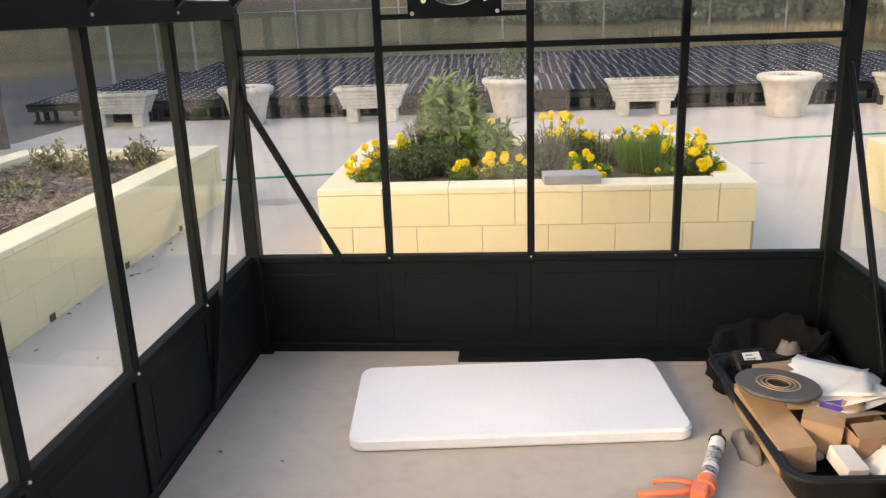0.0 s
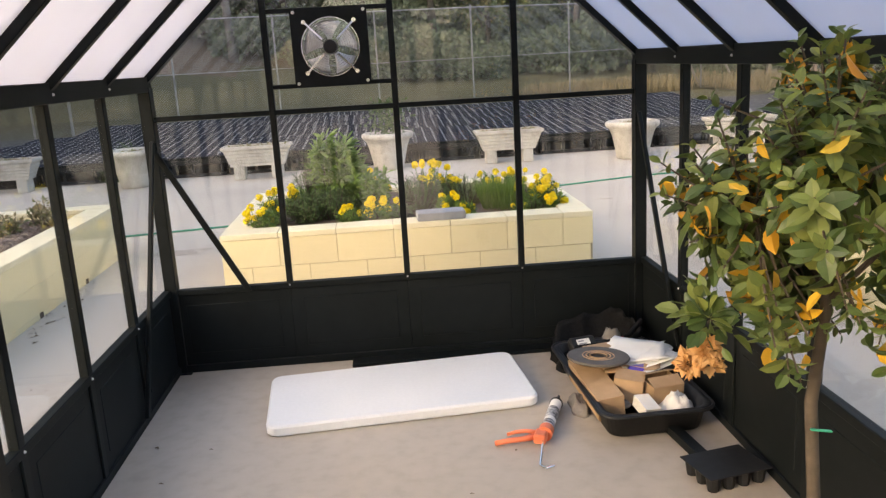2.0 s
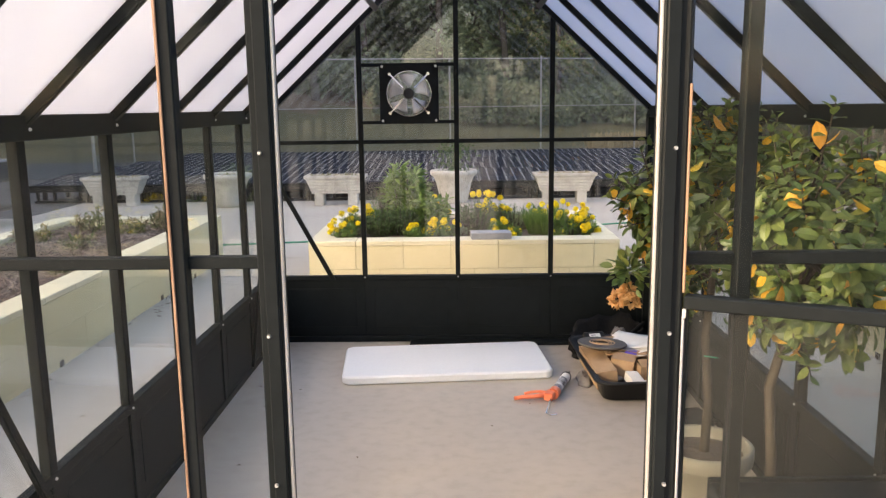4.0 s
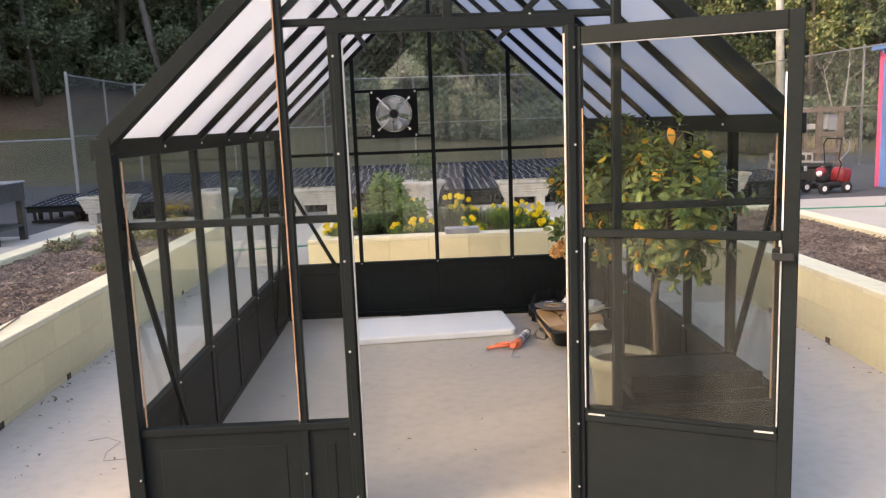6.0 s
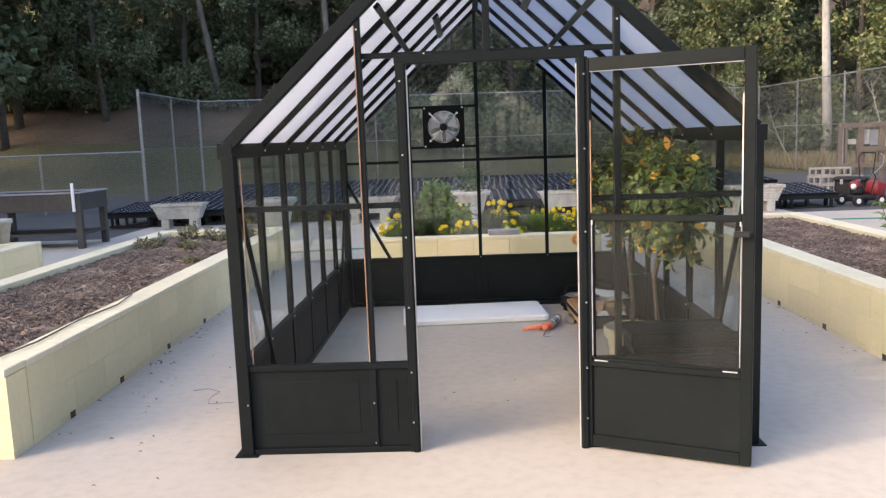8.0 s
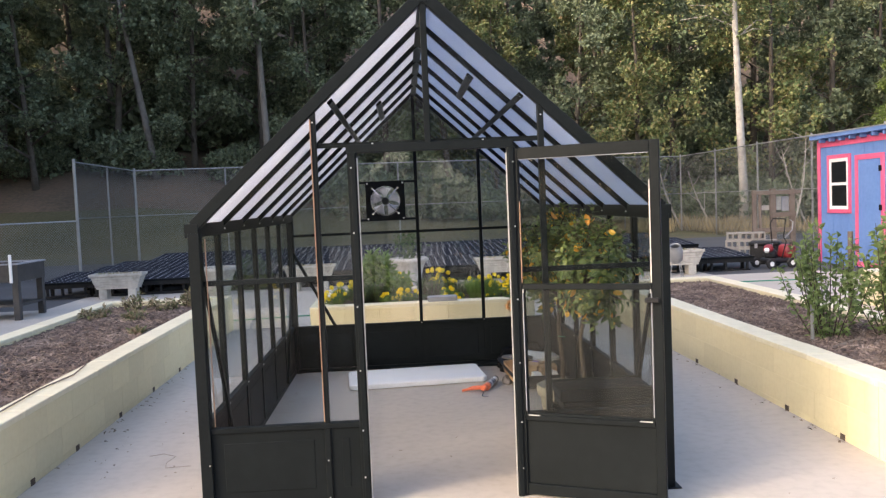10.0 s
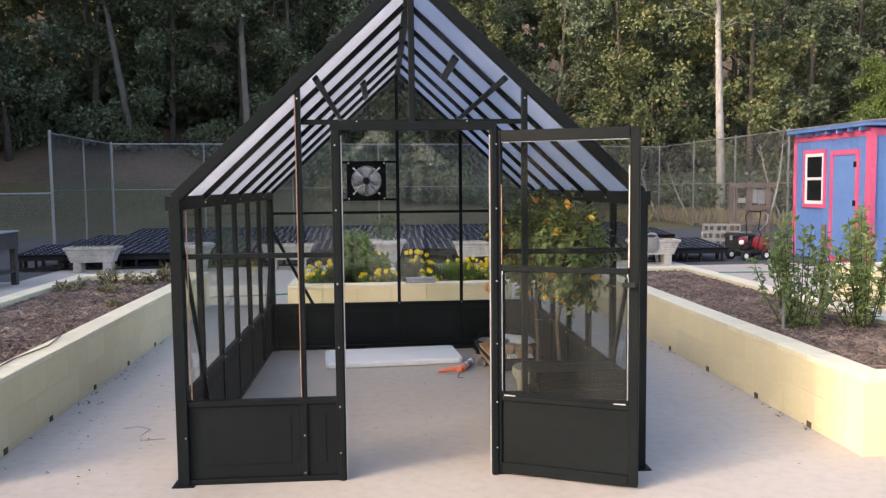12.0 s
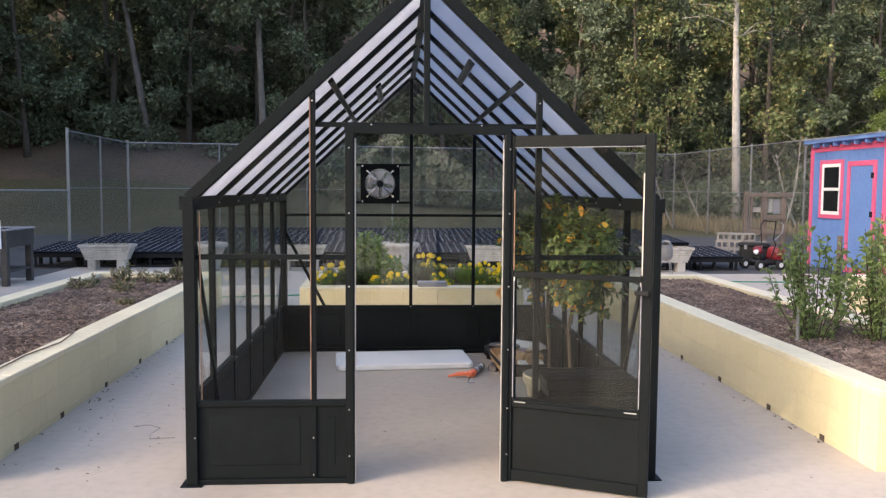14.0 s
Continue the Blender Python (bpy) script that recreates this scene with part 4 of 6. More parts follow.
for i, (x, y) in enumerate(((-6.3, 5.2), (-6.5, 4.5), (-6.2, 3.9))):
    herb("shrub", "leafy green shrub in the block bed", x, y, BH - 0.08, 0.5, 0.25, 520, HERB, 130 + i, 0.07, stems=12, cat="shrub")


def pot_tree(x, y, h_crown, rx, ry, rz, twigs, nyellow, seed, crown_at, label):
    """A standard tree in a pot: a bare stem, limbs, and twigs that end in whorls of leaves."""
    rng = random.Random(seed)
    t = tagged(empty("potted_tree", pose(x, y, 0)), label, "tree")
    prof = [(0.10, 0.0), (0.108, 0.01), (0.125, 0.16), (0.135, 0.27), (0.152, 0.285), (0.158, 0.30), (0.158, 0.345), (0.15, 0.352), (0.138, 0.345), (0.13, 0.30)]
    pot = part("pot", lathe(bmesh.new(), [(1.12 * r, z) for r, z in prof], 32), CREAM, t, "cream tapered pot", True)
    part("potting_soil", lathe(bmesh.new(), [(0.001, 0.296), (0.147, 0.296), (0.145, 0.31), (0.001, 0.318)], 20), SOIL, pot)
    cx, cy = crown_at
    trunk = [(0, 0, 0.28), (0.012, 0.01, 0.5), (-0.012, 0.0, 0.75), (cx * 0.4, cy * 0.4, h_crown - 0.25), (cx * 0.8, cy * 0.8, h_crown)]
    part("trunk", tube(bmesh.new(), trunk, [0.019, 0.016, 0.015, 0.013, 0.008], 10), STEM, t, smooth=True)
    bm, green, yellow, sites = bmesh.new(), [], [], []
    ctr = Vector((cx, cy, h_crown))
    limbs = []
    for k in range(11):
        d = rvec(rng, 0.35)
        foot = Vector(trunk[3]).lerp(Vector(trunk[4]), rng.random())
        knee = ctr + Vector((d.x * rx * 0.5, d.y * ry * 0.5, d.z * rz * 0.45))
        tube(bm, [foot, foot.lerp(knee, 0.5) + Vector((0, 0, 0.02)), knee], [0.009, 0.007, 0.005], 6)
        limbs.append(knee)
    for k in range(twigs):
        d = rvec(rng, 0.22)
        q = 0.42 + 0.58 * rng.random() ** 0.6 + (0.12 if k % 9 == 0 else 0.0)
        tip = ctr + Vector((d.x * rx * q, d.y * ry * q, d.z * rz * q))
        knee = min(limbs, key=lambda p: (p - tip).length)
        mid = knee.lerp(tip, 0.5) + Vector((0, 0, -0.02))
        tube(bm, [knee, mid, tip], [0.004, 0.003, 0.002], 5)
        way = ((tip - mid).normalized() + Vector((0, 0, 0.35))).normalized()
        side = way.orthogonal().normalized()
        turn, size = rng.uniform(0, 6.28), rng.uniform(0.8, 1.2)
        for j in range(rng.randint(12, 17)):
            a = turn + 2.4 * j
            out = (Matrix.Rotation(a, 3, way) @ side)
            back = 0.011 * j
            young = max(0.0, 1 - j / 6)
            lean = 0.35 + 0.75 * young - 0.025 * j
            p = tip - way * back
            green.append((p, (out + way * lean + rvec(rng) * 0.25).normalized(), (way + rvec(rng) * 0.3), size * (0.030 + 0.032 * (1 - young)) * rng.uniform(0.8, 1.2)))
        sites.append((tip - way * 0.11, way))
    for k in range(nyellow):
        p, w = rng.choice(sites)
        yellow.append((p + w * 0.05 + rvec(rng) * 0.04, (rvec(rng, -0.8) + Vector((0, 0, -0.2))).normalized(), rvec(rng), rng.uniform(0.045, 0.078)))
    part("branching", bm, STEM, t)
    leaves_mesh("foliage", green, LEAF, t, wide=0.52, fine=True)
    leaves_mesh("yellow_leaves", yellow, LEAF_Y, t, label="yellowed drooping leaves", wide=0.56, fine=True)
    return t


ta = pot_tree(0.885, 1.02, 1.225, 0.36, 0.37, 0.39, 225, 250, 5, (-0.015, -0.07), "potted gardenia with yellowing leaves and spent flowers")
pot_tree(0.915, 0.50, 1.20, 0.31, 0.34, 0.36, 175, 110, 6, (0.07, -0.04), "potted gardenia tree near the front wall")
rng = random.Random(12)
for k, (x, y, z) in enumerate(((-0.335, -0.16, 0.97), (-0.305, -0.11, 0.92), (-0.365, -0.14, 0.935))):
    it = []
    for _ in range(60):
        d = rvec(rng, 0.1)
        it.append((Vector((x, y, z)) + d * 0.01, d, rvec(rng), 0.033 * rng.uniform(0.6, 1)))
    leaves_mesh("spent_flower", it, SPENT, ta, label="brown withered bloom", wide=0.8)
it = []
for _ in range(70):
    d = rvec(rng, 0.3)
    it.append((Vector((-0.325, -0.14, 1.03)) + d * 0.07 * rng.random(), d, rvec(rng, 1), 0.052 * rng.uniform(0.6, 1.1)))
leaves_mesh("low_sprig", it, LEAF, ta, wide=0.56, fine=True)
part("low_branch", tube(bmesh.new(), [(-0.01, -0.02, 0.98), (-0.18, -0.08, 1.07), (-0.325, -0.14, 1.02)], [0.006, 0.005, 0.003], 6), STEM, ta)
part("tie", bar(bmesh.new(), (-0.02, -0.017, 0.69), (0.03, -0.024, 0.684), 0.012, 0.004), TAPE, ta, "green plastic tie")
tagged(part("nursery_pot", lathe(bmesh.new(), [(0.05, 0), (0.065, 0.12), (0.072, 0.12), (0.072, 0.135), (0.06, 0.135)], 20, pose(0.70, 0.78, 0)), BLACKPLASTIC, smooth=True), "small black plastic nursery pot on the floor", "pot")


# spare panels lying stacked inside the front corner
for k in range(8):
    ps = tagged(empty("spare_panel", pose(0.955 + 0.012 * math.sin(2.3 * k), 0.185 + 0.008 * math.cos(1.7 * k), 0.068 * k, 0, 0, 1.2 * math.sin(3.1 * k))), "spare black panel lying in a stack inside the front wall", "panel", "spare panels")
    part("sheet", box(-0.27, 0.27, -0.14, 0.14, 0.012, 0.056, 0.004), PANEL_BLACK, ps)
    for y in (-0.146, 0.146):
        part("edge_fold", box(-0.272, 0.272, y - 0.007, y + 0.007, 0.0, 0.067, 0.003), BLACK, ps)

# ---- things on the greenhouse floor ----
tbl = tagged(empty("folding_tabletop", pose(-0.098, 3.005, 0.0, 0, 0, 4.4)), "white plastic folding tabletop lying on the concrete floor", "table")
part("top", slab(bmesh.new(), 1.25, 0.62, 0.05, 0.06, pose(0, 0, 0.002), 8, 0.009), WHITE, tbl, smooth=False)
part("rim", slab(bmesh.new(), 1.225, 0.59, 0.012, 0.05, pose(0, 0, 0.0), 8, 0.003), WHITE, tbl)

tray = tagged(empty("plastic_tray", pose(0.958, 2.78, 0.0, 0, 0, 2)), "black plastic mixing tub heaped with boxes and paper", "tub")
bm = bmesh.new()
pr = [(-0.04, 0.0, 0.05), (0.0, 0.012, 0.06), (0.022, 0.105, 0.07), (0.045, 0.112, 0.08), (0.045, 0.122, 0.08), (0.015, 0.12, 0.07), (-0.008, 0.02, 0.06), (-0.04, 0.012, 0.05)]
rings = []
for off, z, r in pr:
    w, d = 0.40 + 2 * off, 0.84 + 2 * off
    ring = []
    for cx, cy, a0 in ((w / 2 - r, d / 2 - r, 0), (-w / 2 + r, d / 2 - r, 90), (-w / 2 + r, -d / 2 + r, 180), (w / 2 - r, -d / 2 + r, 270)):
        for k in range(6):
            a = radians(a0 + 18 * k)
            ring.append(bm.verts.new((cx + r * math.cos(a), cy + r * math.sin(a), z)))
    rings.append(ring)
for i in range(len(rings) - 1):
    for k in range(24):
        bm.faces.new((rings[i][k], rings[i][(k + 1) % 24], rings[i + 1][(k + 1) % 24], rings[i + 1][k]))
bm.faces.new(rings[0][::-1])
bm.faces.new(rings[-1])
part("tub", bm, BLACKPLASTIC, tray, smooth=True)
rim = []
for cx, cy, a0 in ((0.165, 0.385, 0), (-0.165, 0.385, 90), (-0.165, -0.385, 180), (0.165, -0.385, 270), (0.165, 0.385, 360)):
    for k in range(5 if a0 < 360 else 1):
        a = radians(a0 + 22.5 * k)
        rim.append((cx + 0.082 * math.cos(a), cy + 0.082 * math.sin(a), 0.118))
part("rolled_rim", tube(bmesh.new(), rim, 0.008, 6), BLACKPLASTIC, tray, smooth=True)


def carton(name, label, w, d, h, m, material=None, flaps=True):
    t = tagged(empty(name, m), label, "box")
    mt = material or CARD
    bm = bmesh.new()
    for x0, x1, y0, y1, z0, z1 in ((-w / 2, w / 2, -d / 2, d / 2, 0, 0.004), (-w / 2, w / 2, -d / 2, -d / 2 + 0.004, 0, h), (-w / 2, w / 2, d / 2 - 0.004, d / 2, 0, h), (-w / 2, -w / 2 + 0.004, -d / 2, d / 2, 0, h), (w / 2 - 0.004, w / 2, -d / 2, d / 2, 0, h)):
        B(bm, x0, x1, y0, y1, z0, z1, 0.001)
    part("body", bm, mt, t)
    if flaps:
        part("flap", box(-w / 2, w / 2, 0, d * 0.45, 0, 0.003, 0.001, pose(0, -d / 2, h, 18)), mt, t)
        part("flap", box(-w / 2, w / 2, -d * 0.45, 0, 0, 0.003, 0.001, pose(0, d / 2, h, -25)), mt, t)
    else:
        part("lid", box(-w / 2, w / 2, -d / 2, d / 2, h - 0.002, h + 0.002, 0.001), mt, t)
    return t


carton("cardboard_box", "long open brown cardboard box in the tub", 0.12, 0.42, 0.10, pose(0.80, 2.70, 0.045, 4, -6, 4), None, False)
carton("cardboard_box", "torn brown cardboard box in the tub", 0.13, 0.20, 0.10, pose(0.94, 2.66, 0.05, -8, 5, -24))
carton("cardboard_box", "open brown cardboard box in the tub", 0.15, 0.14, 0.12, pose(1.06, 2.60, 0.035, 6, 0, 12))
carton("white_box", "small white carton in the tub", 0.07, 0.12, 0.05, pose(0.955, 2.47, 0.06, 10, 4, 10), PAPER, False)
carton("cardboard_box", "brown cardboard box at the back of the tub", 0.24, 0.26, 0.13, pose(0.97, 2.95, 0.03, 0, 0, 14), None, False)
for i, (x, y, z, a, mt) in enumerate(((1.03, 2.83, 0.192, -18, PAPER), (1.05, 2.79, 0.184, 12, PAPER), (0.98, 2.77, 0.174, -12, CARD), (1.04, 2.86, 0.199, -32, PAPER), (1.07, 2.77, 0.178, 24, PAPER))):
    bm = bmesh.new()
    rg = random.Random(60 + i)
    n = 7
    w, d = 0.28, 0.20
    g = [[bm.verts.new((w * (u / n - 0.5) + (rg.uniform(-0.02, 0.02) if v in (0, n) or u in (0, n) else 0), d * (v / n - 0.5) + (rg.uniform(-0.015, 0.015) if u in (0, n) else 0), 0.005 * noise.noise((u * 0.5 + i, v * 0.5, i)) + 0.008 * (u / n - 0.5) ** 2)) for u in range(n + 1)] for v in range(n + 1)]
    for v in range(n):
        for u in range(n):
            bm.faces.new((g[v][u], g[v][u + 1], g[v + 1][u + 1], g[v + 1][u]))
    ex = bmesh.ops.extrude_face_region(bm, geom=list(bm.faces))
    bmesh.ops.translate(bm, vec=(0, 0, -0.0015), verts=[q for q in ex["geom"] if isinstance(q, bmesh.types.BMVert)])
    o = part("paper_sheet", bm, mt, smooth=True)
    o.matrix_basis = pose(x, y, z, rg.uniform(-6, 6), rg.uniform(-8, 4), a)
    tagged(o, "torn creased sheet on the heaped tub" if mt is PAPER else "torn cardboard sheet on the heaped tub", "paper")
roll = tagged(empty("tape_roll", pose(0.835, 2.79, 0.196, -3, 3, 0)), "wide flat roll of dark rubber tape on the boxes", "tape roll")
bm = bmesh.new()
lathe(bm, [(0.05, 0.0), (0.141, 0.0), (0.145, 0.006), (0.141, 0.013), (0.05, 0.013), (0.05, 0.0)], 36)
part("coil", bm, ROLL, roll, smooth=False)
for r in (0.040, 0.056, 0.073):
    part("core_ring", tube(bmesh.new(), [(r * math.cos(k * math.pi / 12), r * math.sin(k * math.pi / 12), 0.0135) for k in range(25)], 0.0028, 5), CARD, roll, "pale cardboard ring")
tagged(part("wrapper", slab(bmesh.new(), 0.15, 0.07, 0.03, 0.02, pose(1.02, 2.70, 0.145, 12, 5, 20), 4, 0.01), PURPLE, smooth=True), "shiny purple plastic wrapper in the tub", "wrapper")
tagged(part("rag", slab(bmesh.new(), 0.10, 0.06, 0.03, 0.02, pose(0.86, 2.54, 0.055, 0, 0, 10), 4, 0.012), GREYCLOTH, smooth=True), "folded grey rag in the tub", "rag")


def heap(name, label, cat, cx, cy, rx, ry, h, material, seed, n=26):
    """A slumped soft thing: an uneven dome with folds."""
    bm = bmesh.new()
    ctr = bm.verts.new((0, 0, h * 0.8))
    rings = []
    for i in range(1, 9):
        u = i / 8
        ring = []
        for k in range(n):
            a = 2 * math.pi * k / n
            f = 1 + 0.32 * noise.noise((math.cos(a) * 1.6 + seed, math.sin(a) * 1.6, u * 1.5)) + 0.16 * noise.noise((math.cos(a) * 5 + seed, math.sin(a) * 5, u * 3))
            z = h * (1 - u ** 2.4) * (0.75 + 0.55 * noise.noise((math.cos(a) * u * 2.4, math.sin(a) * u * 2.4 + seed, 3.3)) + 0.55 * abs(noise.noise((math.cos(a) * u * 6, math.sin(a) * u * 6 + seed, 1.3))))
            ring.append(bm.verts.new((rx * u * f * math.cos(a), ry * u * f * math.sin(a), max(0.0, z))))
        rings.append(ring)
    for k in range(n):
        bm.faces.new((ctr, rings[0][k], rings[0][(k + 1) % n]))
        for i in range(7):
            bm.faces.new((rings[i][k], rings[i + 1][k], rings[i + 1][(k + 1) % n], rings[i][(k + 1) % n]))
    bm.faces.new(rings[-1][::-1])
    o = part(name, bm, material, smooth=True)
    o.matrix_basis = pose(cx, cy, 0)
    return tagged(o, label, cat)


bag = tagged(empty("tool_bag", pose(0.98, 3.29, 0, 0, 0, 14)), "slumped open black fabric tool bag by the back wall", "bag")
bm = bmesh.new()
n = 44
rings = []
for z, k1, lump in ((0, 1.0, 0.05), (0.05, 1.1, 0.10), (0.10, 1.06, 0.16), (0.15, 1.04, 0.20), (0.20, 1.0, 0.26), (0.225, 0.95, 0.26), (0.19, 0.86, 0.2), (0.12, 0.78, 0.12), (0.07, 0.5, 0.05)):
    ring = []
    for k in range(n):
        a = 2 * math.pi * k / n
        c, e = math.cos(a), math.sin(a)
        fold = lump * (noise.noise((c * 2.2, e * 2.2, z * 7)) + 0.6 * noise.noise((c * 6, e * 6, z * 12 + 3)))
        sag = 0.68 + 0.22 * e + 0.16 * c + 0.20 * noise.noise((c * 1.6, e * 1.6, 8)) + 0.12 * noise.noise((c * 4, e * 4, 2))
        ring.append(bm.verts.new((0.25 * k1 * c * (1 + fold), 0.15 * k1 * e * (1 + 1.2 * fold), max(0.0, z * sag))))
    rings.append(ring)
for i in range(len(rings) - 1):
    for k in range(n):
        bm.faces.new((rings[i][k], rings[i][(k + 1) % n], rings[i + 1][(k + 1) % n], rings[i + 1][k]))
bm.faces.new(rings[0][::-1])
bm.faces.new(rings[-1])
part("body", bm, FABRIC, bag, smooth=True)
part("strap", tube(bmesh.new(), [(-0.20, -0.10, 0.12), (-0.08, -0.15, 0.135), (0.08, -0.14, 0.15), (0.21, -0.06, 0.19)], 0.013, 8), FABRIC, bag)
part("patch", box(0.0, 0.075, -0.166, -0.158, 0.13, 0.152, 0.002, pose(0, 0, 0.0, 0, -12, 0)), RED, bag, "small red patch")
heap("work_cloth", "crumpled black cloth beside the tub", "cloth", 0.84, 3.17, 0.12, 0.12, 0.10, FABRIC, 7)
case = tagged(empty("tool_case", pose(0.86, 3.21, 0.085, 38, 0, 12)), "small black tool case with a white label, in the bag", "case")
part("body", box(-0.07, 0.07, -0.05, 0.05, 0.0, 0.05, 0.008), BLACKPLASTIC, case)
part("label_card", box(-0.036, 0.036, -0.03, 0.03, 0.0495, 0.052, 0.0008), PAPER, case, "white label")
for k in range(3):
    part("print_bar", box(-0.028, 0.028 - 0.012 * k, -0.018 + 0.016 * k, -0.012 + 0.016 * k, 0.0518, 0.0526, 0), SLATE, case, "grey line of small print")
o = heap("work_glove", "crumpled pale work glove in the tool bag", "glove", 1.03, 3.33, 0.05, 0.04, 0.05, GREYCLOTH, 3, 14)
o.matrix_basis = pose(1.03, 3.25, 0.10) @ Matrix.Diagonal((1.2, 1.0, 1.5, 1))


o = heap("plastic_bag", "crumpled pale plastic bag in the tub", "bag", 1.10, 2.47, 0.085, 0.07, 0.07, PAPER, 9, 30)
o.matrix_basis = pose(1.095, 2.475, 0.055, 0, 6, 12)


def caulk_gun():
    """A caulking gun lying on its side, tube and all."""
    g = tagged(empty("caulk_gun", pose(0.503, 2.41, 0.0, 0, 0, 69) @ Matrix.Diagonal((1.2, 1.1, 1.1, 1))), "orange caulking gun with a silver tube, lying on the floor", "caulk gun")
    z = 0.03
    part("tube", rod(bmesh.new(), (0.02, 0, z), (0.25, 0, z), 0.024, None, 20), PAPER, g, "grey and white sealant tube")
    for a, b in ((0.045, 0.075), (0.10, 0.185)):
        part("label_bar", rod(bmesh.new(), (a, 0, z), (b, 0, z), 0.0246, None, 20), TUBEPRINT, g, "mottled dark printed label")
    part("nozzle", rod(bmesh.new(), (0.25, 0, z), (0.32, 0, z), 0.012, 0.005, 12), BLACKPLASTIC, g)
    part("end_cap", rod(bmesh.new(), (0.245, 0, z), (0.255, 0, z), 0.027, None, 20), BLACKPLASTIC, g)
    part("cradle", rod(bmesh.new(), (-0.012, 0, z), (0.03, 0, z), 0.029, None, 20), ORANGE, g)
    part("body", box(-0.06, 0.0, -0.012, 0.035, 0.012, 0.05, 0.006), ORANGE, g)
    part("grip", tube(bmesh.new(), [(-0.03, 0.03, z), (-0.05, 0.08, z - 0.006), (-0.068, 0.13, z - 0.008), (-0.078, 0.178, 0.013)], [0.014, 0.011, 0.011, 0.010], 8), ORANGE, g, smooth=True)
    part("trigger", tube(bmesh.new(), [(0.0, 0.03, z), (0.004, 0.075, z), (0.0, 0.115, z - 0.006), (-0.004, 0.148, 0.013)], [0.010, 0.008, 0.008, 0.007], 8), ORANGE, g, smooth=True)
    part("plunger", tube(bmesh.new(), [(-0.05, 0, z), (-0.13, -0.01, z - 0.012), (-0.19, -0.015, 0.006), (-0.205, -0.04, 0.006), (-0.185, -0.065, 0.006)], 0.004, 6), CHROME, g, "bent steel plunger rod")


caulk_gun()
heap("grey_rag", "crumpled grey cloth beside the tub", "rag", 0.72, 2.70, 0.05, 0.11, 0.06, GREYCLOTH, 4, 30)
tagged(part("metal_strip", bar(bmesh.new(), (-0.34, 3.475, 0.010), (0.85, 3.475, 0.010), 0.1, 0.02), BLACK), "loose black metal strip along the back wall", "strip")
tagged(part("metal_channel", bar(bmesh.new(), (1.07, 2.08, 0.02), (1.03, 2.44, 0.02), 0.05, 0.04), BLACK), "black metal channel lying on the floor", "channel")
tagged(part("cardboard_strip", box(-0.06, 0.06, -0.22, 0.22, 0.0, 0.004, 0.001, pose(1.16, 2.28, 0.0, 0, 0, 8)), CONCRETE), "flat pale strip beside the wall", "strip")
ct = tagged(empty("seed_tray", pose(1.10, 1.99, 0.0, 0, 0, 12)), "black plastic seed tray with tapered cells, on the floor", "seed tray")
part("rim", box(-0.13, 0.13, -0.10, 0.10, 0.058, 0.063, 0.001), BLACKPLASTIC, ct)
for i in range(4):
    for j in range(3):
        cell = part("cell", rod(bmesh.new(), (-0.096 + 0.064 * i, -0.066 + 0.066 * j, 0.0), (-0.096 + 0.064 * i, -0.066 + 0.066 * j, 0.058), 0.021, 0.030, 8), BLACKPLASTIC, ct)

# scattered dead leaves
rng = random.Random(21)
items = []
for _ in range(90):
    x, y = rng.choice(((rng.uniform(-1.2, 1.1), rng.uniform(0.3, 3.3)), (rng.uniform(-2.45, -1.4), rng.uniform(-0.6, 4.5)), (rng.uniform(1.4, 2.5), rng.uniform(-0.5, 5)), (rng.uniform(-2.4, -1.6), rng.uniform(0.4, 2.0))))
    items.append((Vector((x, y, 0.004)), Vector((rng.gauss(0, 1), rng.gauss(0, 1), 0.05)), Vector((0.1 * rng.gauss(0, 1), 0.1 * rng.gauss(0, 1), 1)), rng.uniform(0.012, 0.036)))
for k in range(130):
    y = rng.uniform(0.1, 6)
    sgn = rng.choice((-1, 1))
    x = -2.5 + abs(rng.gauss(0, 0.06)) if sgn < 0 else 2.6 - abs(rng.gauss(0, 0.05))
    items.append((Vector((x, y, 0.004)), Vector((rng.gauss(0, 1), rng.gauss(0, 1), 0.2)), Vector((0.3 * rng.gauss(0, 1), 0.3 * rng.gauss(0, 1), 1)), rng.uniform(0.015, 0.045)))
tagged(leaves_mesh("leaf_litter", items, FALLEN, None, label="dry brown leaves scattered on the concrete"), category="leaf litter", kind="stuff")
tagged(part("drip_tube", tube(bmesh.new(), [(-2.72, 0.05, BH + 0.010), (-2.66, 0.5, BH + 0.012), (-2.69, 1.1, BH + 0.010), (-2.64, 1.55, BH + 0.011), (-2.70, 1.95, BH + 0.010)], 0.0055, 6), OLDWOOD), "thin grey-brown drip tube lying on the bed wall", "tube")
tagged(part("twig", tube(bmesh.new(), [(-1.96, 1.03, 0.003), (-1.87, 1.06, 0.005), (-1.774, 0.99, 0.004), (-1.80, 0.86, 0.004), (-1.775, 0.75, 0.004), (-1.62, 0.77, 0.003)], 0.0012, 5), OLDWOOD), "thin dry twig on the concrete", "twig")
tagged(part("garden_hose", tube(bmesh.new(), [(-4.6, 7.35, 0.011), (-3.4, 7.5, 0.011), (-2.5, 7.65, 0.011), (-1.0, 7.9, 0.011), (0.6, 8.3, 0.011), (2.0, 8.95, 0.011), (3.1, 9.3, 0.011), (5.2, 9.6, 0.011), (7.4, 9.4, 0.011)], 0.011, 6), HOSE), "green garden hose stretched over the concrete", "hose")
DAMP = surface("damp_concrete", [(0.3, (0.27, 0.225, 0.185)), (0.7, (0.36, 0.31, 0.265))], 0.7, 14, 2, 0.1, 0.003)
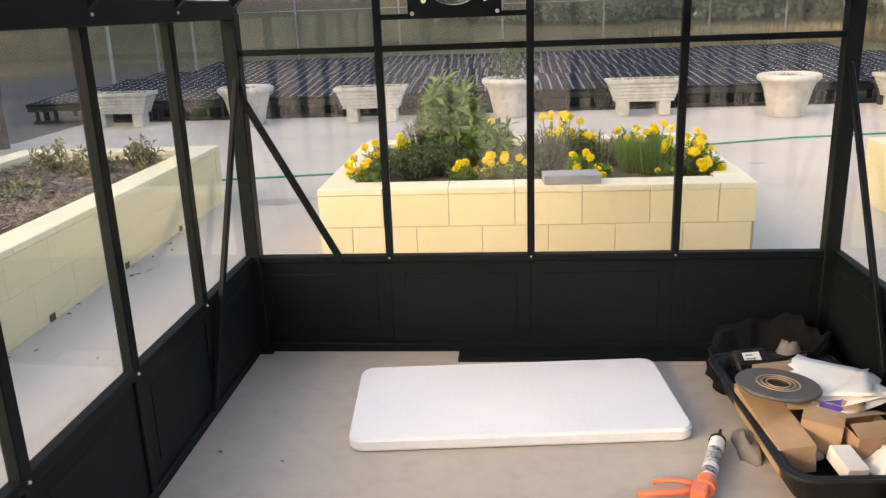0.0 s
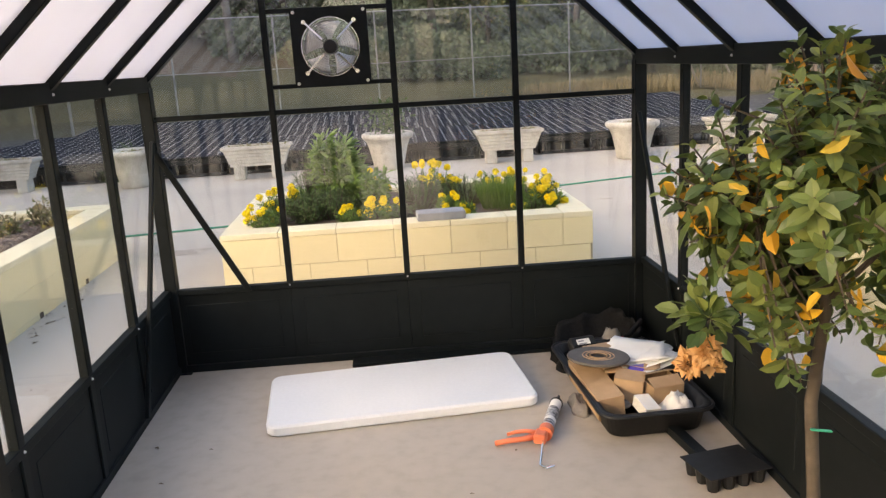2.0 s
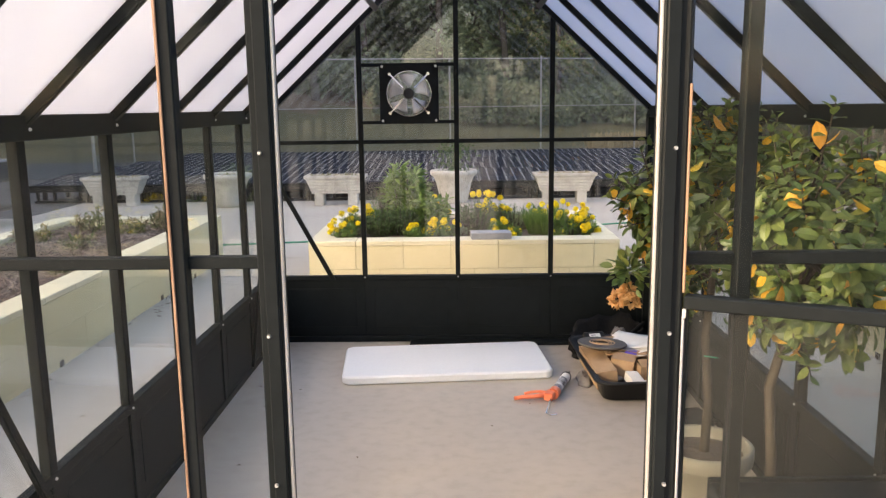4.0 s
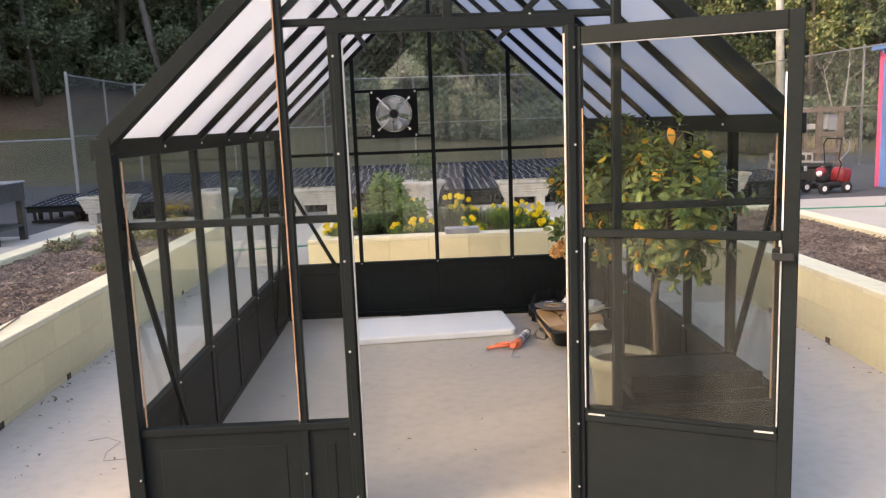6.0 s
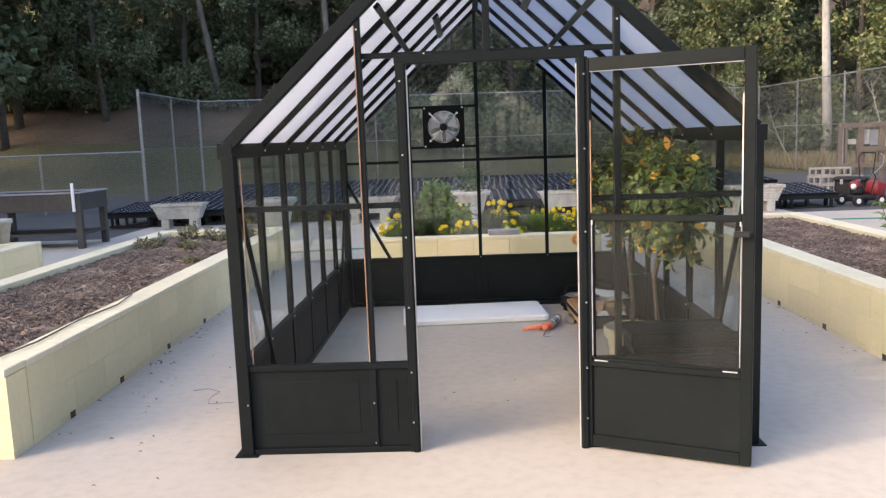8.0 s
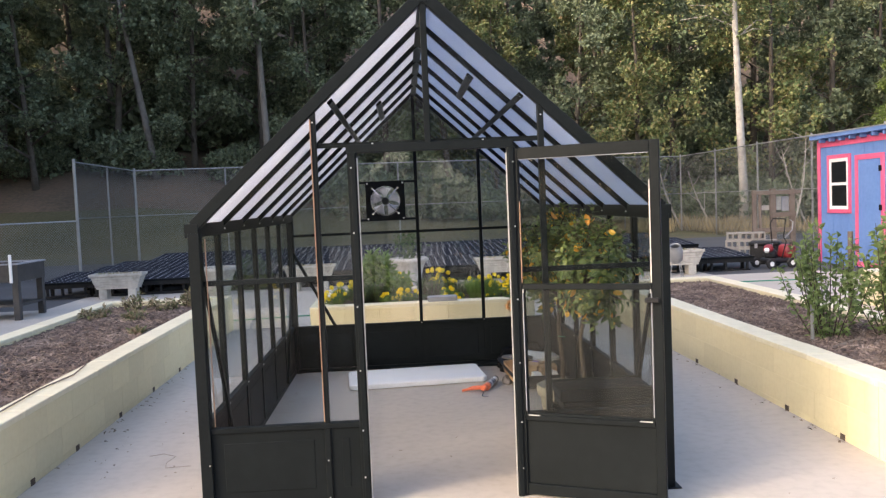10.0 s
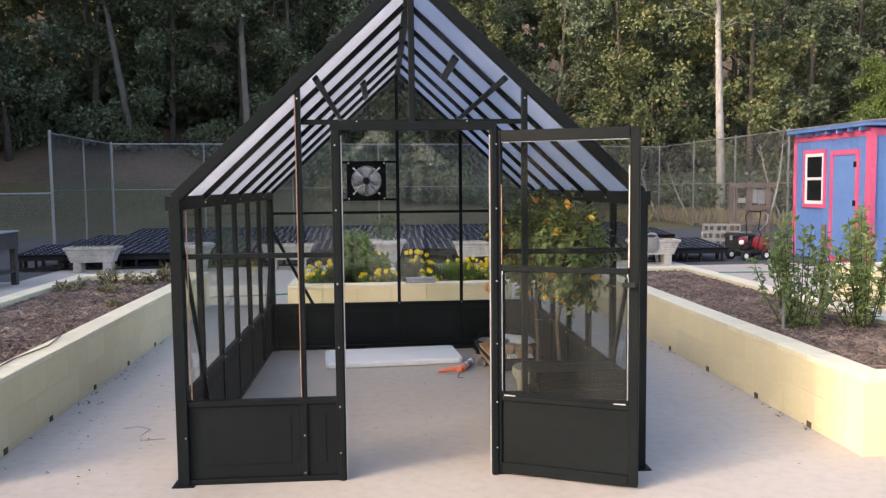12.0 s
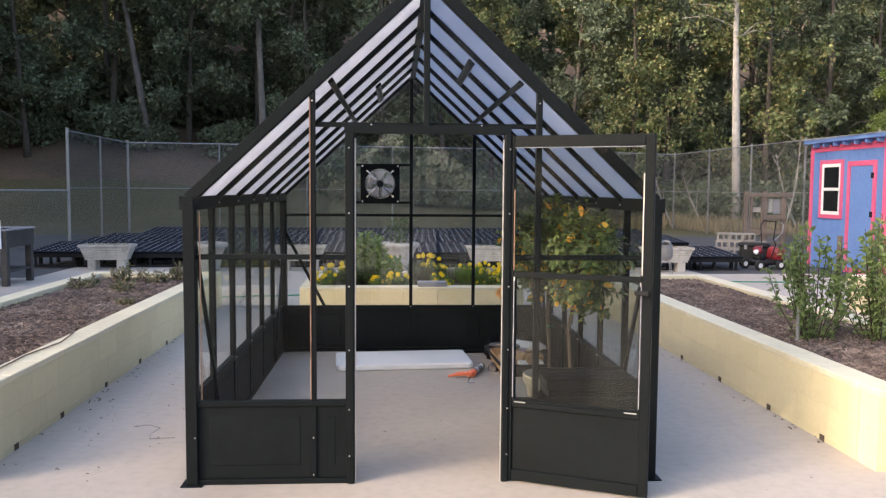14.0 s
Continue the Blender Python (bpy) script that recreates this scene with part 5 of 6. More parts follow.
for sx, sy, sw, sh, ss in ((-2.05, 6.65, 0.22, 0.11, 1.0), (-1.82, 6.75, 0.10, 0.05, 2.0), (2.3, 7.9, 0.09, 0.04, 3.0)):
    bm = bmesh.new()
    ring = []
    for k in range(26):
        a = 2 * math.pi * k / 26
        q = 1 + 0.5 * noise.noise((math.cos(a) * 1.8 + ss, math.sin(a) * 1.8, ss))
        ring.append(bm.verts.new((sx + sw * q * math.cos(a), sy + sh * q * math.sin(a), 0.004)))
    bm.faces.new(ring)
    tagged(part("stain", bm, DAMP), "damp brown stain on the concrete", "stain", kind="structure")


# ---- pots beyond ----
def trough(x, y, turn=0):
    t = tagged(empty("trough_planter", pose(x, y, 0, 0, 0, turn)), "pale ribbed stone trough on two feet", "planter", "stone planters")
    bm = bmesh.new()
    w0, w1, d0, d1 = 0.39, 0.50, 0.13, 0.19
    n = 8
    rows = []
    prof = [(0, 0.20)] + [p for k in range(5) for p in ((0.02 + k * 0.16, 0.205 + k * 0.048), (0.10 + k * 0.16, 0.24 + k * 0.048))] + [(1.0, 0.45), (1.12, 0.46), (1.12, 0.50), (0.9, 0.505), (0.85, 0.46)]
    for i, (u, z) in enumerate(prof):
        g = 0.008 if (0 < i < 11 and i % 2) else 0.0
        w, d = w0 + (w1 - w0) * u + g, d0 + (d1 - d0) * u + g
        rows.append([bm.verts.new((a * w, b * d, z)) for a, b in ((1, 1), (-1, 1), (-1, -1), (1, -1))])
    for i in range(len(rows) - 1):
        for k in range(4):
            bm.faces.new((rows[i][k], rows[i][(k + 1) % 4], rows[i + 1][(k + 1) % 4], rows[i + 1][k]))
    bm.faces.new(rows[0][::-1])
    bm.faces.new(rows[-1])
    part("basin", bm, STONE, t)
    for sx in (-0.28, 0.28):
        part("foot", box(sx - 0.08, sx + 0.08, -0.12, 0.12, 0, 0.21, 0.01), STONE, t)
    rg = random.Random(int(x * 100) + 700)
    leaves_mesh("dry_growth", [(Vector((rg.uniform(-0.42, 0.42), rg.uniform(-0.12, 0.12), 0.465)), rvec(rg, 1.2), rvec(rg), rg.uniform(0.03, 0.09)) for _ in range(140)], DRY, t)


def urn(x, y, plant=0.0, seed=0):
    t = tagged(empty("round_planter", pose(x, y, 0)), "round weathered pale stone pot with a rolled rim", "planter", "stone planters")
    part("pot", lathe(bmesh.new(), [(0.22, 0), (0.235, 0.02), (0.25, 0.12), (0.30, 0.34), (0.34, 0.44), (0.385, 0.47), (0.40, 0.50), (0.395, 0.54), (0.36, 0.555), (0.33, 0.53), (0.32, 0.47)], 32), STONE, t, smooth=True)
    part("potting_soil", lathe(bmesh.new(), [(0.001, 0.47), (0.325, 0.47), (0.32, 0.485), (0.001, 0.495)], 20), SOIL, t)
    rg = random.Random(300 + seed)
    if plant:
        leaves_mesh("foliage", [(Vector((rg.gauss(0, 0.14), rg.gauss(0, 0.14), 0.5 + plant * rg.random())), rvec(rg, 0.3), rvec(rg), 0.075 * rg.uniform(0.6, 1.2)) for _ in range(520)], DARKHERB, t)
        part("stems", tube(bmesh.new(), [(0, 0, 0.48), (0.02, 0.03, 0.5 + plant)], [0.012, 0.005], 5), STEM, t)
    else:
        leaves_mesh("dry_growth", [(Vector((rg.uniform(-0.2, 0.2), rg.uniform(-0.2, 0.2), 0.48)), rvec(rg, 1.2), rvec(rg), rg.uniform(0.04, 0.10)) for _ in range(90)], DRY, t)


trough(-1.99, 11.65)
trough(1.82, 11.6)
trough(-5.78, 11.8)
trough(5.35, 11.35)
urn(-0.02, 11.8, 0.55, 1)
urn(3.62, 11.15, 0, 2)
urn(-3.8, 11.6, 0, 3)
bk = tagged(empty("drum_stand", pose(5.06, 10.55, 0, 0, 0, -25)), "grey metal drum tilted forward on thin wire legs", "drum")
part("drum", lathe(bmesh.new(), [(0.02, -0.01), (0.09, 0.0), (0.125, 0.06), (0.135, 0.20), (0.12, 0.29), (0.095, 0.33), (0.10, 0.345), (0.085, 0.345), (0.08, 0.32), (0.105, 0.28), (0.12, 0.19), (0.10, 0.05), (0.02, 0.03)], 24, pose(0, 0.06, 0.33, 28, 0, 0)), STEEL, bk, smooth=True)
part("rim_band", tube(bmesh.new(), [pose(0, 0.06, 0.33, 28, 0, 0) @ Vector((0.097 * math.cos(k * 0.3927), 0.097 * math.sin(k * 0.3927), 0.345)) for k in range(17)], 0.009, 6), STEEL, bk)
for a in (0.5, 2.6, 3.9, 5.5):
    part("leg", tube(bmesh.new(), [(0.15 * math.cos(a), 0.15 * math.sin(a), 0), (0.10 * math.cos(a), 0.10 * math.sin(a), 0.25), (0.06 * math.cos(a), 0.06 * math.sin(a) + 0.03, 0.40)], 0.008, 5), STEEL, bk)


# ---- solar panels ----
def solar_panel():
    t = tagged(empty("solar_panel"), "black-framed solar panel tilted low over the asphalt", "solar panel", "solar panels")
    w, d = 0.98, 1.62
    part("laminate", box(-w / 2 + 0.008, w / 2 - 0.008, -d / 2 + 0.008, d / 2 - 0.008, 0.006, 0.034, 0), SOLAR, t)
    bm = bmesh.new()
    for x0, x1, y0, y1 in ((-w / 2, -w / 2 + 0.012, -d / 2, d / 2), (w / 2 - 0.012, w / 2, -d / 2, d / 2), (-w / 2, w / 2, -d / 2, -d / 2 + 0.012), (-w / 2, w / 2, d / 2 - 0.012, d / 2)):
        B(bm, x0, x1, y0, y1, 0, 0.038, 0)
    part("frame", bm, BLACK, t)
    part("deflector", box(-w / 2, w / 2, -d / 2 + 0.03, -d / 2 + 0.036, -0.085, 0.0, 0), BLACKPLASTIC, t)
    part("skid", box(-w / 2 + 0.05, w / 2 - 0.05, -d / 2 + 0.06, -d / 2 + 0.12, -0.285, -0.235, 0), BLACKPLASTIC, t)
    for sx in (-0.38, -0.08, 0.38):
        part("front_leg", box(sx - 0.022, sx + 0.022, -d / 2 + 0.065, -d / 2 + 0.115, -0.235, 0.0, 0), BLACKPLASTIC, t)
    part("rail", box(-w / 2, w / 2, -0.45, -0.41, -0.05, 0.0, 0), BLACKPLASTIC, t)
    part("rail", box(-w / 2, w / 2, 0.41, 0.45, -0.05, 0.0, 0), BLACKPLASTIC, t)
    for sx in (-0.4, 0.4):
        part("leg", box(sx - 0.03, sx + 0.03, -0.47, -0.41, -0.34, -0.05, 0), BLACKPLASTIC, t)
        part("leg", box(sx - 0.03, sx + 0.03, 0.41, 0.47, -0.42, -0.05, 0), BLACKPLASTIC, t)
    return t


sp, first = solar_panel(), True
for r in range(5):
    for c in range(14 if r == 1 else 15 - (r % 2)):
        x, y, z = (-7.0 if r == 0 else -7.1) + 0.99 * c + 0.25 * r * (1 if r % 2 else 0.3), 13.0 + 1.66 * r, 0.34
        if r == 0 and c > 12:  # the last two stand lower and further out
            x, y, z = x - 0.26, 12.46, 0.30
        m = pose(x, y, z, 4.0 + random.uniform(-0.3, 0.3), random.uniform(-0.5, 0.5), 0)
        if first:
            sp.matrix_basis, first = m, False
        else:
            copy_thing(sp, m)

# ---- fence ----
FH = 3.2
fence_pts = [(-14.5, 12.0), (-9.1, 18.6), (-9.3, 24.3), (-3.2, 25.1), (3.0, 26.0), (6.45, 27.1), (11.9, 29.3), (12.0, 25.8), (12.05, 22.3), (12.2, 19.0), (12.4, 15.7), (12.6, 11.5), (12.6, 8.0)]
for i in range(len(fence_pts) - 1):
    p, q = Vector(fence_pts[i]), Vector(fence_pts[i + 1])
    low = i == 0
    h = 1.55 if low else FH
    ln = (q - p).length
    ang = math.degrees(math.atan2(q.y - p.y, q.x - p.x))
    f = tagged(empty("fence_section", pose(p.x, p.y, -0.02, 0, 0, ang)), "galvanised chain-link fence section along the court", "fence", "fence sections")
    part("netting", box(0, ln, -0.002, 0.002, 0.03, h, 0), LINK, f, "grey chain-link netting")
    n = max(1, round(ln / 3.0))
    for k in range(n + (1 if i == len(fence_pts) - 2 else 0)):
        thick = 0.045 if (k == 0 and i in (1, 2)) else 0.03
        part("post", rod(bmesh.new(), (ln * k / n, 0.03, 0), (ln * k / n, 0.03, (FH + 0.08) if k == 0 and i > 0 else h + 0.03), thick, None, 10), STEEL, f)
    part("top_rail", rod(bmesh.new(), (0, 0.02, h), (ln, 0.02, h), 0.02, None, 8), STEEL, f)
    if not low:
        part("mid_rail", rod(bmesh.new(), (0, 0.02, 1.62), (ln, 0.02, 1.62), 0.014, None, 8), STEEL, f)

# ---- shed ----
SX, SY0, SY1, SH = 9.02, 9.96, 12.67, 2.64
shed = tagged(empty("shed"), "small bright blue shed with pink trim and a flat roof", "shed")
part("wall", box(SX, SX + 2.4, SY0, SY1, 0.0, SH, 0.005), BLUE, shed)
for k in range(9):
    part("wall_batten", box(SX - 0.006, SX + 0.002, SY0 + 0.29 * k + 0.1, SY0 + 0.29 * k + 0.105, 0.05, SH - 0.1, 0), BLUE, shed)
part("roof", box(SX - 0.18, SX + 2.55, SY0 - 0.16, SY1 + 0.05, SH + 0.02, SH + 0.10, 0.008), BLUE, shed, "blue painted roof edge")
part("roof_felt", box(SX - 0.2, SX + 2.57, SY0 - 0.18, SY1 + 0.07, SH + 0.10, SH + 0.118, 0.003), SLATE, shed, "grey roof felt")
for k in range(7):
    part("rafter_tail", box(SX - 0.15, SX, SY0 + 0.1 + 0.38 * k, SY0 + 0.14 + 0.38 * k, SH - 0.06, SH + 0.02, 0.003), BLUE, shed)
for y in (SY0, SY1):
    part("corner_trim", box(SX - 0.018, SX + 0.1, y - 0.06 if y == SY0 else y - 0.1, y + 0.1 if y == SY0 else y + 0.018, 0, SH, 0.003), PINK, shed, "pink corner board")
part("frieze_trim", box(SX - 0.016, SX, SY0 + 0.1, SY1 - 0.1, SH - 0.16, SH - 0.02, 0.003), PINK, shed, "pink frieze board")
part("frieze_trim", box(SX + 0.1, SX + 2.4, SY0 - 0.016, SY0, SH - 0.16, SH - 0.02, 0.003), PINK, shed, "pink frieze board")


def shed_frame(y0, y1, z0, z1, w, depth, name, material, parent):
    bm = bmesh.new()
    for a, b, c, d in ((y0, y0 + w, z0, z1), (y1 - w, y1, z0, z1), (y0 + w, y1 - w, z0, z0 + w), (y0 + w, y1 - w, z1 - w, z1)):
        B(bm, SX - depth, SX + 0.01, a, b, c, d, 0.003)
    return part(name, bm, material, parent)


win = shed_frame(11.40, 12.28, 1.08, 2.30, 0.080, 0.03, "window", PINK, shed)
win["label"] = "pink-trimmed white sash window"
shed_frame(11.48, 12.20, 1.16, 2.22, 0.070, 0.022, "window_frame", OFFWHITE, win)
part("pane", box(SX - 0.008, SX - 0.003, 11.55, 12.13, 1.23, 1.67, 0), DARKGLASS, win)
part("pane", box(SX - 0.012, SX - 0.007, 11.55, 12.13, 1.71, 2.15, 0), DARKGLASS, win)
part("meeting_rail", box(SX - 0.02, SX, 11.55, 12.13, 1.66, 1.72, 0.002), OFFWHITE, win)
shed_frame(10.27, 11.235, 0.02, 2.25, 0.10, 0.03, "door_frame", PINK, shed)
d2 = part("door", box(SX - 0.014, SX, 10.37, 11.135, 0.03, 2.15, 0.003), BLUE, shed, "blue plank door")
for z in (0.4, 1.15, 1.9):
    part("hinge", box(SX - 0.034, SX - 0.014, 10.33, 10.43, z, z + 0.11, 0.002), BLACK, d2)

# ---- yard things ----
rk = tagged(empty("wood_rack", pose(10.46, 17.85, -0.02, 0, 0, -6)), "weathered wooden rack standing by the fence", "rack")
for x, w, z in ((-0.52, 0.055, 1.64), (-0.36, 0.03, 1.60), (0.0, 0.08, 1.67), (0.54, 0.07, 1.64)):
    part("upright", box(x - w, x + w, -0.05, 0.05, 0, z, 0.006), OLDWOOD, rk)
for x0, x1, z, hh in ((-0.48, 0.76, 1.50, 0.11), (-0.04, 0.62, 0.86, 0.13), (-0.5, 0.60, 0.44, 0.12), (-0.56, 0.60, 0.12, 0.10)):
    part("board", box(x0, x1, -0.078, -0.052, z, z + hh, 0.004), OLDWOOD, rk)
part("back_board", box(0.26, 0.50, 0.052, 0.07, 1.02, 1.44, 0.004), SLATE, rk, "grey-blue sheet on the rack")
part("back_board", box(0.10, 0.25, 0.052, 0.07, 1.05, 1.44, 0.004), STONE, rk, "pale sheet on the rack")
part("back_board", box(-0.32, -0.08, 0.052, 0.07, 1.06, 1.20, 0.004), STONE, rk, "pale sheet on the rack")
ct = tagged(empty("block_stack", pose(8.72, 15.4, -0.015, 0, 0, -20)), "stack of grey hollow concrete blocks on the asphalt", "blocks")
for j in range(3):
    for i in range(3 if j == 2 else 4):
        bm = bmesh.new()
        x, z = -0.62 + 0.305 * i + (0.03 if j == 2 else 0), 0.197 * j
        us, ws = (0.0, 0.035, 0.130, 0.165, 0.260, 0.295), (0.0, 0.035, 0.158, 0.193)
        g = [[bm.verts.new((x + u, -0.19, z + w)) for u in us] for w in ws]
        for q in range(3):
            for p in range(5):
                if (p, q) not in ((1, 1), (3, 1)):
                    bm.faces.new((g[q][p], g[q][p + 1], g[q + 1][p + 1], g[q + 1][p]))
        r = bmesh.ops.extrude_face_region(bm, geom=list(bm.faces))
        bmesh.ops.translate(bm, vec=(0, 0.38, 0), verts=[v for v in r["geom"] if isinstance(v, bmesh.types.BMVert)])
        part("block", bm, BLOCKGREY, ct)
bn = tagged(empty("storage_bin", pose(7.95, 13.0, -0.012, 0, 0, -32)), "dark grey plastic storage bin on the asphalt", "bin")
part("body", slab(bmesh.new(), 0.60, 0.42, 0.42, 0.05, None, 4, 0.02), BLACKPLASTIC, bn)
part("lid", slab(bmesh.new(), 0.66, 0.48, 0.08, 0.06, pose(0, 0, 0.42), 4, 0.025), BLACKPLASTIC, bn)
for x in (-0.16, 0.16):
    part("latch", box(x - 0.03, x + 0.03, -0.252, -0.238, 0.36, 0.46, 0.004), SLATE, bn)
mw = tagged(empty("lawn_mower", pose(7.68, 12.0, -0.012, 0, 0, 13)), "red and black lawn mower with an upright handle", "mower")
part("deck", slab(bmesh.new(), 0.56, 0.42, 0.11, 0.12, pose(0.02, 0, 0.10), 6, 0.03), BLACKPLASTIC, mw, smooth=True)
part("engine", lathe(bmesh.new(), [(0.02, 0), (0.12, 0.0), (0.13, 0.06), (0.12, 0.14), (0.08, 0.19), (0.02, 0.2)], 18, pose(-0.10, 0, 0.21)), BLACKPLASTIC, mw, smooth=True)
part("engine_cover", lathe(bmesh.new(), [(0.02, 0.10), (0.085, 0.09), (0.10, 0.03), (0.10, 0.0)], 18, pose(-0.16, -0.02, 0.38, 20, -25, 0)), RED, mw, "red engine cover", smooth=True)
part("fuel_cap", lathe(bmesh.new(), [(0.05, 0), (0.05, 0.05), (0.02, 0.06)], 12, pose(-0.25, -0.08, 0.36, 30, -30, 0)), OFFWHITE, mw, "white fuel cap")
part("chute", slab(bmesh.new(), 0.26, 0.34, 0.30, 0.08, pose(0.26, -0.02, 0.17, 0, 12, 0), 6, 0.05), RED, mw, "red rounded discharge hood", smooth=True)
for x, y in ((0.24, 0.24), (0.24, -0.24), (-0.27, 0.24), (-0.27, -0.24)):
    wh = part("wheel", rod(bmesh.new(), (x, y - 0.025, 0.105), (x, y + 0.025, 0.105), 0.105, None, 18), RUBBER, mw)
    part("hub", rod(bmesh.new(), (x, y - 0.03, 0.105), (x, y + 0.03, 0.105), 0.05, None, 14), OFFWHITE, wh, "white wheel hub")
part("handle", tube(bmesh.new(), [(0.02, -0.2, 0.2), (0.12, -0.22, 0.55), (0.05, -0.23, 0.64), (0.08, -0.24, 0.92), (0.12, -0.2, 1.02), (0.14, 0.2, 1.02), (0.10, 0.24, 0.92), (0.12, 0.22, 0.55), (0.02, 0.2, 0.2)], 0.013, 6), BLACKPLASTIC, mw)
part("control_bar", tube(bmesh.new(), [(0.10, -0.17, 0.60), (0.32, -0.16, 0.78), (0.36, -0.14, 0.95), (0.30, -0.12, 1.0)], 0.011, 6), STEEL, mw)


def dry_grass():
    """Tall dead grass at the foot of the fence."""
    rng = random.Random(61)
    it = []
    for _ in range(5200):
        u = rng.random()
        x, y = 5.0 + 10.5 * u, 26.9 + 2.2 * u + rng.uniform(0.1, 2.2)
        if x > 11.3:
            y = rng.uniform(24.5, 31.0)
            x = rng.uniform(12.0, 15.5)
        p = Vector((x, y, hill(x, y) - 0.04))
        it.append((p, Vector((rng.gauss(0, 0.25), rng.gauss(0, 0.25), 1)), rvec(rng, 0.1), rng.uniform(0.25, 0.75)))
    tagged(leaves_mesh("dry_grass", it, STRAW, None, wide=0.07, plain=True), "tall straw-coloured dead grass along the fence", "grass", kind="stuff")


dry_grass()


def sapling(x, y, turn, h):
    """A bare leaning sapling with a few thin limbs."""
    rng = random.Random(int(x * 10))
    t = tagged(empty("sapling", pose(x, y, hill(x, y) - 0.1, 0, 0, turn)), "bare pale leaning sapling behind the fence", "tree", "saplings")
    bm = bmesh.new()
    pts = [Vector((0.34 * z + 0.2 * math.sin(z * 0.9), 0.1 * z, z)) for z in (0, h * 0.25, h * 0.5, h * 0.75, h)]
    part("trunk", tube(bm, pts, [0.05, 0.042, 0.033, 0.022, 0.01], 6), PALE_BARK, t)
    for k in range(5):
        b = pts[1].lerp(pts[4], (k + 0.5) / 5)
        d = Vector((rng.uniform(-1, 1), rng.uniform(-0.5, 0.5), rng.uniform(0.1, 0.8)))
        part("branch", tube(bmesh.new(), [b, b + d * 0.6, b + d * 1.1 + Vector((0, 0, 0.1))], [0.018, 0.012, 0.005], 5), PALE_BARK, t)


for x, y, turn, h in ((12.2, 30.0, 180, 3.6), (13.4, 29.4, 160, 2.6), (16.6, 28.9, 20, 4.2), (17.6, 29.6, 100, 3.4)):
    sapling(x, y, turn, h)


def raised_table(x0, x1, y0, y1):
    t = tagged(empty("planter_table", pose(x0, y0, 0)), "dark wooden planter table with a pale top edge", "table", "planter tables")
    w, d, h = x1 - x0, y1 - y0, 0.93
    bm = bmesh.new()
    for a, b, c, e in ((0, w, 0, 0.03), (0, w, d - 0.03, d), (0, 0.03, 0.03, d - 0.03), (w - 0.03, w, 0.03, d - 0.03)):
        B(bm, a, b, c, e, h - 0.30, h - 0.02, 0.004)
    part("box", bm, DARKWOOD, t)
    bm = bmesh.new()
    for a, b, c, e in ((-0.02, w + 0.02, -0.02, 0.06), (-0.02, w + 0.02, d - 0.06, d + 0.02), (-0.02, 0.06, 0.06, d - 0.06), (w - 0.06, w + 0.02, 0.06, d - 0.06)):
        B(bm, a, b, c, e, h - 0.02, h + 0.006, 0.003)
    part("rim", bm, SLATE, t, "pale grey rim")
    part("soil", box(0.03, w - 0.03, 0.03, d - 0.03, h - 0.25, h - 0.07, 0), SOIL, t)
    for a in (0.06, w - 0.06):
        for b in (0.06, d - 0.06):
            part("leg", box(a - 0.05, a + 0.05, b - 0.05, b + 0.05, 0, h - 0.28, 0.005), DARKWOOD, t)
    part("shelf", box(0.02, w - 0.02, 0.05, d - 0.05, 0.22, 0.26, 0.004), DARKWOOD, t)
    return t


raised_table(-8.15, -6.4, 8.95, 9.95)
raised_table(-10.4, -8.55, 8.95, 9.95)
tagged(part("pvc_pipe", rod(bmesh.new(), (-6.50, 8.925, 0.62), (-6.50, 8.925, 1.08), 0.024, None, 10), OFFWHITE), "white plastic pipe fixed to the planter table", "pipe")
tagged(part("pot", lathe(bmesh.new(), [(0.11, 0), (0.15, 0.24), (0.17, 0.25), (0.17, 0.30), (0.15, 0.30), (0.13, 0.2)], 24, pose(-5.98, 5.86, BH)), STONE, smooth=True), "pale round pot standing on the bed wall", "pot")


